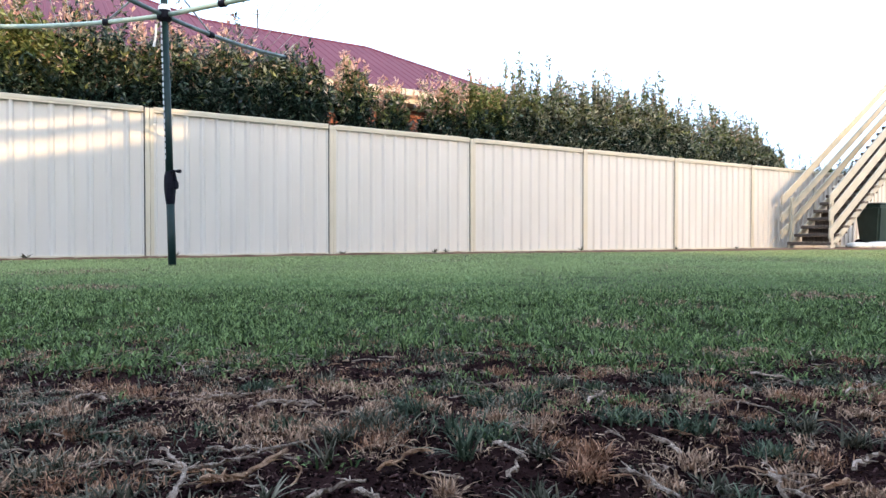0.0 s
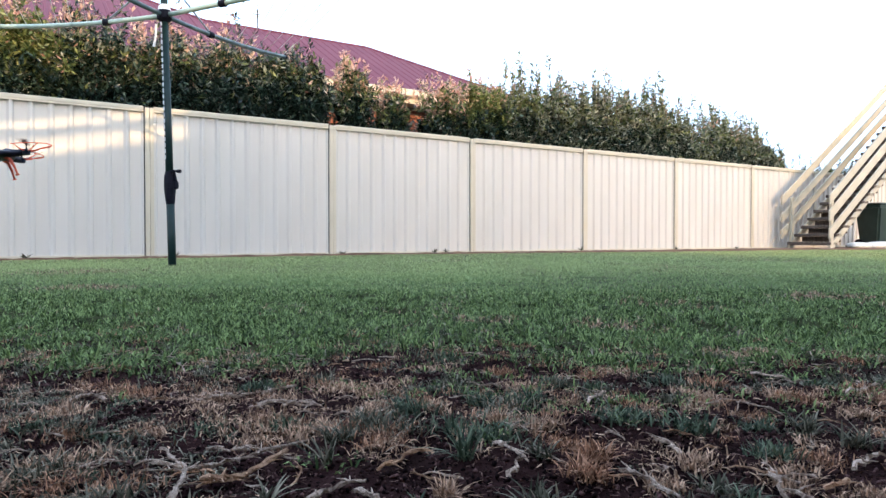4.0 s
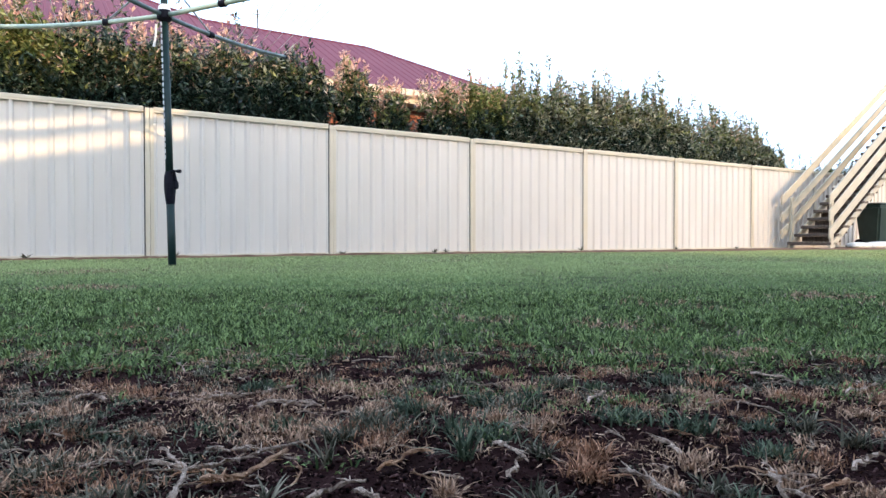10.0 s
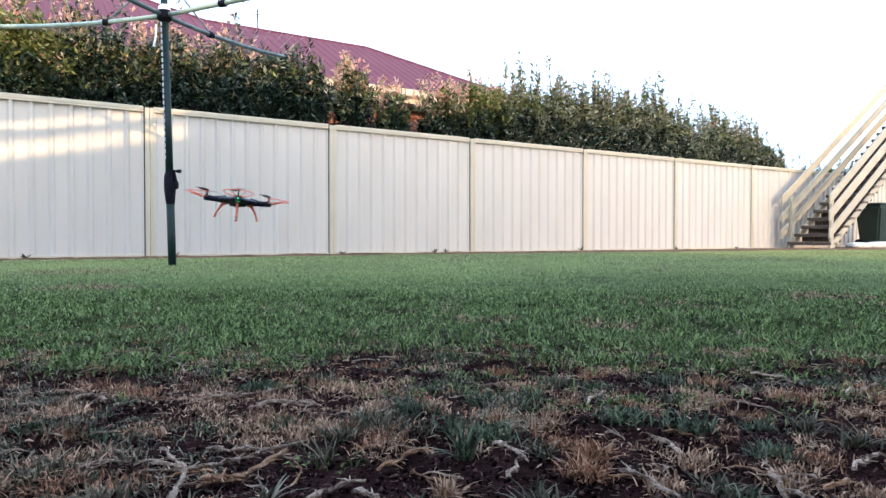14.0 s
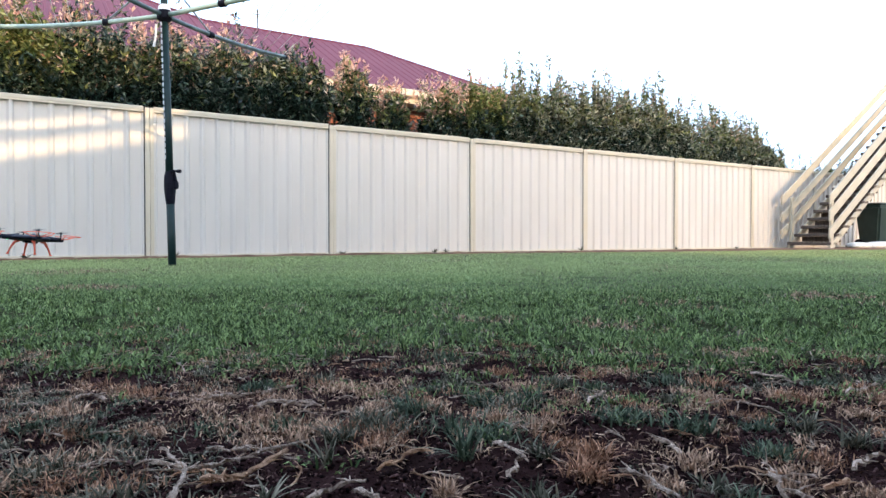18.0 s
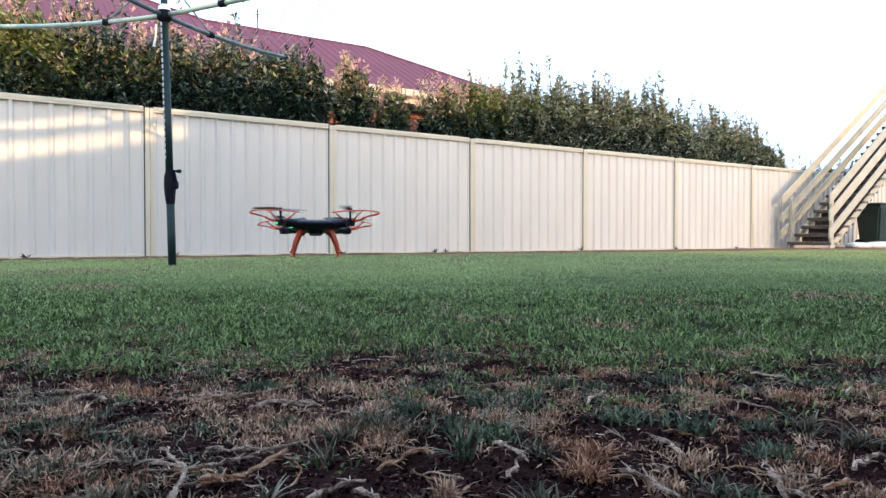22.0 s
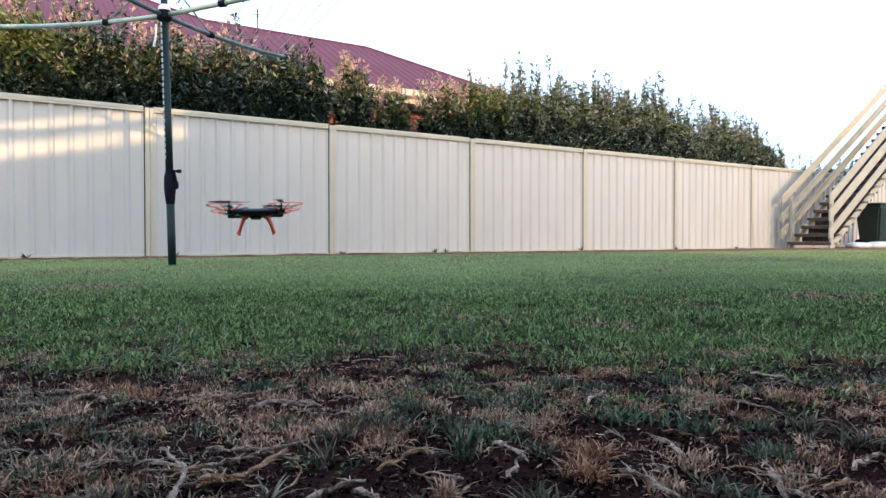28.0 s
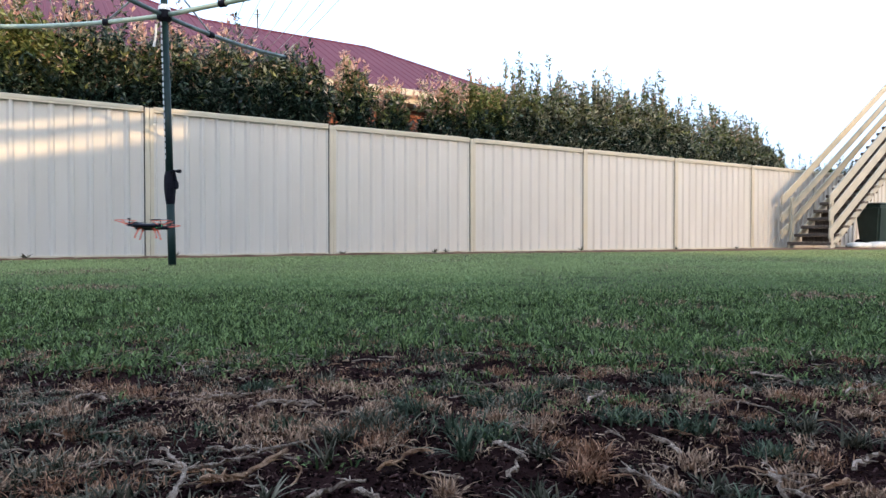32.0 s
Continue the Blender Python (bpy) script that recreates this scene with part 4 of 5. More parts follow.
def stairs():
    st = empty("staircase", FENCE, "cream painted timber staircase with dark open treads", "stairs")
    end = S0 + STEPS * RUN
    for i in range(STEPS):
        bm = bmesh.new()
        s = S0 + i * RUN
        box(bm, s, s + 0.275, N_OUT + 0.002, N_IN - 0.002, RISE * (i + 1) - 0.095, RISE * (i + 1) - 0.028, 0.008)
        part("tread", bm, TREAD, st)
        if i:
            bm = bmesh.new()
            box(bm, s + 0.235, s + 0.26, N_OUT + 0.05, N_IN - 0.05, RISE * i - 0.026, RISE * (i + 1) - 0.098, 0.002)
            part("cleat", bm, TREAD, st)
    sides = ((N_OUT, -1, S0 - 0.08, ((1.125, 0.20), (0.805, 0.22), (0.415, 0.20)), 0.686),
             (N_IN, 1, S0 - 0.18, ((1.145, 0.19), (0.755, 0.19), (0.405, 0.19)), 0.662))
    for n, side, a, boards, slope in sides:
        y0, y1 = (n + 0.002, n + 0.045) if side < 0 else (n - 0.045, n - 0.002)
        part("stringer", sloped_board(S0 + 0.02, end, y0, y1, 0.085, 0.15, 0.70), TIMBER_CREAM, st)
        yo0, yo1 = (n - 0.037, n - 0.002) if side < 0 else (n + 0.002, n + 0.037)
        for top, high in boards:
            part("rail_board", sloped_board(a, end, yo0, yo1, top, high, slope), TIMBER_CREAM, st)
        for s in (S0 + (0.09 if side < 0 else 0.13), S0 + 3.1, S0 + 4.7)[:3 if side < 0 else 1]:
            bm = bmesh.new()
            zf = max(0.0, (s - S0) * 0.70 - 0.1) if s > S0 + 1 else 0.0
            yp = (n + 0.0015, n + 0.05) if side < 0 else (n - 0.05, n - 0.0015)
            box(bm, s - 0.048, s + 0.048, yp[0] - 0.0005, yp[1] + 0.0005, zf - 0.02, zf + (1.06 if zf else 1.13), 0.005)
            part("post", bm, TIMBER_CREAM, st)
    bm = bmesh.new()
    box(bm, S0 - 0.20, S0 + 0.14, N_OUT - 0.10, N_OUT + 0.12, -0.05, 0.030, 0.012)
    part("footing", bm, MORTAR, st, "pale concrete footing block")


stairs()


def wheelie_bin(m, mat, label):
    b = empty("wheelie_bin", m, label, "bin", "bins by the fence")
    bm = bmesh.new()
    vs = []
    for z, w, d in ((0.06, 0.20, 0.22), (0.90, 0.265, 0.30), (0.905, 0.285, 0.32), (0.955, 0.285, 0.32)):
        vs.append([bm.verts.new((sx * w, sy * d, z)) for sx, sy in ((-1, -1), (1, -1), (1, 1), (-1, 1))])
    for a, c in zip(vs, vs[1:]):
        for k in range(4):
            bm.faces.new((a[k], a[(k + 1) % 4], c[(k + 1) % 4], c[k]))
    bm.faces.new(vs[0][::-1])
    bm.faces.new(vs[-1])
    bmesh.ops.bevel(bm, geom=[e for e in bm.edges if abs(e.verts[0].co.z - e.verts[1].co.z) > 0.3], offset=0.04, segments=3, affect="EDGES")
    part("body", bm, mat, b)
    bm = bmesh.new()
    box(bm, -0.292, 0.292, -0.34, 0.32, 0.958, 1.02, 0.028)
    lid = part("lid", bm, mat, b)
    bm = bmesh.new()
    tube(bm, [(-0.2, 0.36, 1.0), (0.2, 0.36, 1.0)], 0.016, 8)
    box(bm, -0.2, -0.16, 0.3, 0.37, 0.97, 1.0)
    box(bm, 0.16, 0.2, 0.3, 0.37, 0.97, 1.0)
    part("handle", bm, mat, lid)
    for s in (-1, 1):
        bm = bmesh.new()
        lathe(bm, [(0.05, -0.02), (0.098, -0.024), (0.1, 0.0), (0.098, 0.024), (0.05, 0.02)], 20, pose(s * 0.235, 0.2, 0.1, 0, 90, 0))
        part("wheel", bm, BLACK, b)
    return b


def bag(m, sx, sy, sz, seed, label):
    rng = np.random.default_rng(seed)
    bm = bmesh.new()
    bmesh.ops.create_icosphere(bm, subdivisions=4, radius=1.0)
    for v in bm.verts:
        c = v.co
        p = Vector((abs(c.x) ** 0.55 * math.copysign(1, c.x), abs(c.y) ** 0.6 * math.copysign(1, c.y), c.z))
        k = 1 + 0.10 * noise.noise(c * 2.2 + Vector((seed, 0, 0))) + 0.04 * noise.noise(c * 7)
        v.co = Vector((p.x * sx, p.y * sy, max(-0.7, p.z) * sz * k + sz * 0.7))
    me = bpy.data.meshes.new("bag")
    bm.to_mesh(me)
    bm.free()
    me.materials.append(BAG)
    me.polygons.foreach_set("use_smooth", [True] * len(me.polygons))
    ob = new("bag", me)
    ob.matrix_basis = m
    return tagged(ob, label, "bag", "bags under the stairs")


p = on_fence(15.22, -0.95)
wheelie_bin(pose(p.x, p.y, 0.01, 0, 0, 22), BIN_GREEN, "dark green plastic wheelie bin by the fence")
p = on_fence(15.98, -1.35)
wheelie_bin(pose(p.x, p.y, 0.01, 0, 0, 15), BIN_OLIVE, "olive green plastic wheelie bin by the fence")
p = on_fence(14.0, -1.22)
bag(pose(p.x, p.y, 0.015, 0, 0, 8), 0.27, 0.17, 0.075, 2, "white filled plastic bag lying on soil")
p = on_fence(14.4, -1.5)
bag(pose(p.x, p.y, 0.015, 0, 0, -6), 0.34, 0.19, 0.085, 5, "white filled plastic sack lying on soil")


# ---- unseen house added for shade: behind camera, along the lawn, parallel to the fence ----
def shade_house():
    h = empty("house", FENCE, "unseen cream house block added to shade and streak the yard", "house")
    back, end, left, slot, screen = -13.0, 6.2, -14.0, 0.75, 1.2

    def slab(name, mat, s0, s1, n0, n1, z0, z1, rise=0.0):
        """A box whose lower and upper faces climb along the house by rise."""
        bm = bmesh.new()
        vs = [bm.verts.new((s, n, z + rise * (s + 1.17))) for z in (z0, z1) for s, n in ((s0, n0), (s1, n0), (s1, n1), (s0, n1))]
        for q in ((3, 2, 1, 0), (4, 5, 6, 7), (0, 1, 5, 4), (1, 2, 6, 5), (2, 3, 7, 6), (3, 0, 4, 7)):
            bm.faces.new([vs[k] for k in q])
        return part(name, bm, mat, h)

    # added wall and roof keep sun and sky off the near lawn
    slab("wall", HOUSE_WALL, left, end, -18.0, -9.9, -0.1, 2.05)
    slab("verandah_roof", FASCIA, left, end, back, -8.70, 2.052, 2.15)
    slab("upper_wall", HOUSE_WALL, slot, screen, back - 0.3, back, 2.152, 5.75)
    # added slanting gaps between wall, rail and beam streak the fence's left with sun
    slab("upper_wall", HOUSE_WALL, -11.0, slot - 0.002, back - 0.3, back, 1.5, 4.33, 0.2)
    slab("rail", TIMBER_CREAM, -11.0, slot - 0.002, back - 0.1, back - 0.04, 4.51, 4.63, 0.2)
    slab("beam", TIMBER_CREAM, -11.0, slot - 0.002, back - 0.2, back, 4.75, 5.18, 0.2)
    # added wall, left open above so sun reaches the far right lawn
    slab("carport_wall", HOUSE_WALL, 7.7, 19.0, back - 0.15, back, -0.1, 2.0)
    # added upright battens, set wider and wider, let more sun onto the fence's right
    s = screen + 0.001
    while s < 19.0:
        f = min(1.0, (s - screen) / (13.4 - screen))
        bm = bmesh.new()
        box(bm, s, s + 0.06, back - 0.04, back, 2.152 if s < end + 0.01 else -0.05 if s < 7.6 else 2.95, 5.75)
        part("batten", bm, TIMBER_CREAM, h)
        s += 0.06 + 0.001 + 0.066 * f ** 1.1



shade_house()


# ---- the neighbour's house behind the hedge ----
def neighbour():
    # corner of the eaves, seen from the garden, in the fence's frame
    e = FENCE.inverted() @ Vector((2.18, 14.0, 0))
    s1, n0, eave, a = e.x, e.y, 3.0, 2.85
    ridge, far = eave + 1.54, 22.0
    tall_from, tall = 6.35, 2.2          # from here on the house is deeper and its roof climbs on to a higher ridge
    h = empty("neighbour_house", FENCE, "red brick house with a purple-red steel hip roof", "house")
    bm = bmesh.new()
    box(bm, s1 - far + 0.5, s1 - 0.55, n0 + 0.50, n0 + 2 * a - 0.5, -0.1, eave - 0.02)
    wall = part("wall", bm, MORTAR, h, "red brick wall with pale mortar joints")
    # ribbed roof planes
    pitch, rib = 0.19, 0.011

    def plane(name, p_of, q0, q1, limit):
        """Ribs run up the slope; p_of(q, r) gives the point at q along the eaves and r of the way up."""
        vs, fs, q = [], [], q0
        cols = []
        while q < q1:
            for dq, lift in ((0.0, 0.0), (0.10, 0.0), (0.115, rib), (0.155, rib), (0.17, 0.0)):
                cols.append((min(q + dq, q1), lift))
            q += pitch
        for q, lift in cols:
            r1 = limit(q)
            for r in (0.0, r1):
                p = p_of(q, r)
                vs.append((p[0], p[1], p[2] + lift))
        for i in range(len(cols) - 1):
            fs.append((2 * i, 2 * i + 2, 2 * i + 3, 2 * i + 1))
        return part(name, mesh_of(name, vs, fs, ROOF_RED), None, roof)

    bm = bmesh.new()
    A = [(s1, n0, eave), (s1 - far, n0, eave), (s1 - far, n0 + 2 * a, eave), (s1, n0 + 2 * a, eave), (s1 - a, n0 + a, ridge), (s1 - far, n0 + a, ridge)]
    vs = [bm.verts.new((x, y, z - 0.035)) for x, y, z in A]
    for f in ((0, 1, 5, 4), (3, 4, 5, 2), (0, 4, 3), (1, 2, 5), (0, 3, 2, 1)):
        bm.faces.new([vs[i] for i in f])
    roof = part("roof", bm, ROOF_RED, h, "purple-red ribbed steel roof")
    plane("roof_sheet", lambda q, r: (s1 - q, n0 + a * r, eave + (ridge - eave) * r), 0.0, far, lambda q: min(q / a, 1.0) if q < tall_from else min(tall, 1.0 + (q - tall_from) / a))
    plane("roof_sheet", lambda q, r: (s1 - a * r, n0 + q, eave + (ridge - eave) * r), 0.0, 2 * a, lambda q: min(q, 2 * a - q) / a)
    climb = ridge - eave
    knee, peak = (s1 - tall_from, n0 + a, ridge), (s1 - tall_from - a * (tall - 1), n0 + a * tall, eave + climb * tall)
    bm = bmesh.new()
    vs = [bm.verts.new(p) for p in (knee, (knee[0], n0 + a * (2 * tall - 1), ridge), peak)]
    bm.faces.new(vs)
    part("roof_end", bm, ROOF_RED, roof)
    for p, q in ((knee, peak), ((s1, n0, eave), (s1 - a, n0 + a, ridge)), ((s1 - a, n0 + a, ridge), knee), ((s1, n0 + 2 * a, eave), (s1 - a, n0 + a, ridge))):
        bm = bmesh.new()
        tube(bm, [Vector(p) - Vector((0, 0, 0.005)), Vector(q) - Vector((0, 0, 0.005))], 0.035, 8)
        part("ridge_cap", bm, ROOF_RED, roof)
    bm = bmesh.new()
    box(bm, s1 - far, s1 + 0.10, n0 - 0.11, n0 - 0.002, eave - 0.15, eave - 0.02, 0.015)
    box(bm, s1 + 0.002, s1 + 0.11, n0 - 0.11, n0 + 2 * a, eave - 0.15, eave - 0.02, 0.015)
    part("gutter", bm, FASCIA, h, "cream steel gutter")
    bm = bmesh.new()
    box(bm, s1 - far, s1, n0, n0 + 0.03, eave - 0.26, eave - 0.05)
    box(bm, s1 - 0.03, s1, n0 + 0.032, n0 + 2 * a, eave - 0.26, eave - 0.05)
    part("fascia", bm, FASCIA, h)
    bm = bmesh.new()
    box(bm, s1 - far, s1 - 0.032, n0 + 0.032, n0 + 0.498, eave - 0.22, eave - 0.20)
    part("soffit", bm, FASCIA, h)
    # antenna on the ridge
    q = s1 - a - 2.45
    top = Vector((q, n0 + a, ridge))
    ant = empty("antenna", FENCE @ Matrix.Translation(top), "thin dark roof antenna with short cross rods", "antenna")
    bm = bmesh.new()
    tube(bm, [(0, 0, -0.05), (0, 0, 0.42)], 0.013, 6)
    part("mast", bm, DARK_GAP, ant)
    for z, w in ((0.37, 0.04), (0.30, 0.07), (0.26, 0.04)):
        bm = bmesh.new()
        tube(bm, [(-w, 0, z), (w, 0, z + 0.01)], 0.007, 5)
        part("rod", bm, DARK_GAP, ant)
    return wall, s1, n0


NB_WALL, NB_S, NB_N = neighbour()


# ---- hedge shrubs behind the fence ----
def leaves_mesh(name, base, axis, side, length, width, mat):
    """Pointed leaves with a fold: four points, two triangles."""
    n = len(base)
    up = np.cross(axis, side)
    co = np.empty((n, 4, 3), np.float32)
    co[:, 0] = base
    mid = base + axis * (length * 0.5)[:, None]
    co[:, 1] = mid + side * (width * 0.5)[:, None] + up * (width * 0.18)[:, None]
    co[:, 2] = base + axis * length[:, None] - up * (length * 0.10)[:, None]
    co[:, 3] = mid - side * (width * 0.5)[:, None] + up * (width * 0.18)[:, None]
    b = (np.arange(n) * 4)[:, None]
    return big_mesh(name, co.reshape(-1, 3), np.concatenate([b + np.array([[0, 1, 2]]), b + np.array([[0, 2, 3]])]), mat)


def shrub(s, n, tall, wide, deep, seed, clusters=430, new_growth=0.12, warm=0.15, label="", spikes=26, leaf=1.0, reach=1.0, plume=False):
    """An upright shrub: stems, twigs, a dense crown of leaf clusters and loose shoots over its uneven top."""
    rng = np.random.default_rng(seed)
    at = on_fence(s, n)
    t = empty("shrub", pose(at.x, at.y, 0, 0, 0, 31.83), label or "dense dark green hedge shrub with glossy leaves", "shrub", "hedge behind the fence")
    for k in range(3):
        bm = bmesh.new()
        x, y = (k - 1) * 0.05, rng.normal(0, 0.05)
        pts = [(x, y, -0.05)]
        for i in range(1, 6):
            x, y = x + rng.normal(0, 0.04) + (k - 1) * 0.07 * wide, y + rng.normal(0, 0.04)
            pts.append((x, y, tall * 0.82 * i / 5))
        tube(bm, pts, [0.028, 0.024, 0.02, 0.016, 0.011, 0.005], 7)
        part("stem", bm, BARK, t)
    thick = 1.1 if plume else 1.0
    twig = bmesh.new()
    sets = {0: [], 1: [], 2: [], 3: []}

    def top_at(u, v):
        bump_ = 0.10 * (noise.noise(Vector((u * 2.1 + seed, v * 1.5, 0))) + 0.6 * noise.noise(Vector((u * 5 + seed, v * 4, 3))))
        return (tall - (0.24 if plume else 0.0)) * (1 - 0.10 * abs(u) ** 3.0 - 0.06 * abs(v) ** 2 + bump_)

    def dress(start, mid, end, count, fresh_chance, warm_chance, size, crest_chance=0.0, climb=0.0):
        f = np.sort(rng.uniform(0.0, 1.0, count))
        P = np.array([(start.lerp(mid, q * 2) if q < 0.5 else mid.lerp(end, q * 2 - 1)) for q in f])
        az, el = rng.uniform(0, 6.283, count), rng.uniform(-1.0 + climb, 1.15 + climb * 0.4, count)
        A = np.stack([np.cos(az) * np.cos(el), np.sin(az) * np.cos(el), np.sin(el)], 1)
        S = np.cross(A, np.array([0, 0, 1.0])) + rng.normal(0, 0.5, (count, 3))
        S -= A * (S * A).sum(1)[:, None]
        S /= np.linalg.norm(S, axis=1)[:, None]
        L = rng.uniform(0.05, 0.105, count) * size
        fresh = (f > 0.35) & (rng.uniform(0, 1, count) < fresh_chance)
        # warmish leaves carry the painted sun, mostly high up on the warm shrubs
        warmish = ~fresh & (rng.uniform(0, 1, count) < warm_chance)
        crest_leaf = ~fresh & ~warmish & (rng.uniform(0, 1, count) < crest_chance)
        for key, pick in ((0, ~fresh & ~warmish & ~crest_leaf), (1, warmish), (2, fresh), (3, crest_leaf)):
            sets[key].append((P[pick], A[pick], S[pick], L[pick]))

    for k in range(clusters):
        u, v = rng.uniform(-1, 1), rng.uniform(-1, 1)
        front = rng.uniform() < 0.55
        if front:
            v = -rng.uniform(0.55, 1.0)
        hi = top_at(u, v)
        q = rng.uniform(0, 1) ** 1.15
        z = hi - q * (hi - 1.35) if rng.uniform() < 0.9 else rng.uniform(0.4, 1.5)
        belly = 0.86 + 0.2 * noise.noise(Vector((u * 3 + seed, z * 2.3, 7)))
        end = Vector((u * wide / 2 * belly, v * deep / 2 * belly, z))
        start = Vector((end.x * 0.75, end.y * 0.7, z - rng.uniform(0.10, 0.22)))
        mid = start.lerp(end, 0.5) + Vector((rng.normal(0, 0.02), rng.normal(0, 0.02), 0))
        if k % 4 == 0:
            tube(twig, [start, mid, end], [0.005, 0.004, 0.002], 4)
        # near the top more leaves take the paled colour that paints the glow
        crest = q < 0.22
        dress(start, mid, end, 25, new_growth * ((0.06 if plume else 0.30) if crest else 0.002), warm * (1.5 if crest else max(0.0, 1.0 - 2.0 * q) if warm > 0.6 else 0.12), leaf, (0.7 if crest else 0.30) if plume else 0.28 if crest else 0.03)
    for k in range(spikes):
        u, v = rng.uniform(-1, 1), rng.uniform(-0.9, 0.9)
        hi = top_at(u, v)
        ln = reach * (rng.uniform(0.08, 0.26) if rng.uniform() < 0.75 else rng.uniform(0.26, 0.46))
        start = Vector((u * wide / 2 * 0.9, v * deep / 2 * 0.85, hi - 0.12))
        end = start + Vector((rng.normal(0, 0.07), rng.normal(0, 0.05), 0.12 + ln))
        mid = start.lerp(end, 0.5) + Vector((rng.normal(0, 0.015), rng.normal(0, 0.015), 0))
        tube(twig, [start, mid, end], [0.004, 0.003, 0.0012], 4)
        pink = not plume and rng.uniform() < new_growth * 2.2
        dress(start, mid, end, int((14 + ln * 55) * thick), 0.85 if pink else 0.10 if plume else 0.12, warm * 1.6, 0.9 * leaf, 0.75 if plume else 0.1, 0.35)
    tagged(part("twig_tangle", twig, BARK, t), kind="stuff")
    for key, name, mat, lab in ((0, "foliage", LEAF, ""), (1, "pale_foliage", LEAF_SUNLIT, "yellowish green leaves coloured as if sunlit"), (2, "new_growth", SHOOT, "pinkish new leaf growth"), (3, "crest_foliage", LEAF_CREST_GLOW, "leaves along the top, paled to imitate sky glow")):
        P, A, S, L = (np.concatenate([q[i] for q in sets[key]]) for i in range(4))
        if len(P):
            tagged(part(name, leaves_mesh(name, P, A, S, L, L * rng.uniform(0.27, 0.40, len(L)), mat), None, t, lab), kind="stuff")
    return t


def hedge():
    dense = "dense dark green hedge shrub with glossy leaves"
    pinkish = "green hedge shrub tipped with pinkish new shoots"
    near_row = [  # along the fence, behind it, height, width, depth, clusters, new growth, warm, label
        (-5.3, 0.75, 2.62, 1.2, 0.9, 380, 0.2, 0.5, pinkish), (-4.2, 0.75, 2.62, 1.2, 0.9, 380, 0.2, 0.5, pinkish),
        (-3.1, 0.75, 2.78, 1.25, 0.9, 420, 0.3, 0.8, pinkish), (-2.1, 0.75, 2.84, 1.2, 0.9, 460, 0.3, 0.8, pinkish),
        (-1.25, 0.75, 2.90, 1.15, 0.9, 500, 0.3, 0.65, pinkish), (-0.45, 0.75, 2.88, 1.1, 0.9, 500, 0.2, 0.14, dense),
        (0.35, 0.75, 2.84, 1.1, 0.9, 500, 0.2, 0.16, dense), (1.1, 0.75, 2.84, 1.05, 0.9, 500, 0.25, 0.14, dense)]
    middle_row = [
        (1.8, 0.75, 2.84, 1.0, 0.9, 480, 0.05, 0.12, dense), (2.28, 0.75, 2.76, 0.62, 0.85, 300, 0.05, 0.12, dense),
        (2.98, 0.8, 2.78, 0.62, 0.8, 320, 0.45, 0.3, pinkish), (3.66, 0.8, 2.50, 0.50, 0.75, 240, 0.4, 0.4, pinkish),
        (4.62, 0.8, 2.68, 0.85, 0.85, 380, 0.9, 0.45, pinkish), (5.35, 0.8, 2.80, 0.95, 0.9, 430, 0.25, 0.85, pinkish),
        (6.15, 0.8, 3.05, 1.05, 0.95, 500, 0.08, 0.2, dense), (7.0, 0.8, 3.10, 1.1, 0.95, 500, 0.06, 0.14, dense)]
    far_row = [
        (7.9, 0.8, 3.14, 1.1, 0.95, 500, 0.06, 0.14, dense), (8.8, 0.8, 3.12, 1.1, 0.95, 500, 0.06, 0.14, dense),
        (9.6, 0.8, 3.12, 1.05, 0.95, 480, 0.06, 0.14, dense), (10.3, 0.8, 3.02, 0.9, 0.95, 420, 0.06, 0.14, dense),
        (10.95, 0.8, 2.52, 0.8, 0.9, 380, 0.06, 0.14, dense), (11.7, 0.8, 2.96, 0.85, 0.9, 400, 0.15, 0.2, dense),
        (12.45, 0.8, 2.78, 0.9, 0.9, 400, 0.08, 0.14, dense), (13.25, 0.8, 2.64, 0.95, 0.9, 400, 0.06, 0.14, dense),
        (13.9, 0.8, 2.28, 0.8, 0.85, 300, 0.06, 0.14, dense)]
    for i, (s, n, h, w, d, k, g, wm, lab) in enumerate(near_row + middle_row + far_row):
        right = s > 5.8
        shrub(s, n, h, w, d, 100 + i, int(k * 1.5), g, wm * (1.5 if right else 1.0), lab, (28 if s < 2 else 40) if g >= 0.2 else 44 if right else 20, 1.18 if right else 1.12, 1.45 if right else 0.7 if s > 1.5 else 1.25, right)
    for i, (s, h) in enumerate(((15.6, 1.98), (16.6, 2.05), (17.6, 2.2), (18.7, 2.05))):
        shrub(s, 1.0, h, 1.1, 0.9, 140 + i, 160, 0.1, 0.3, "low green shrub showing over the fence", 10)


hedge()


# ---- quadcopter ----
ARM = 0.118


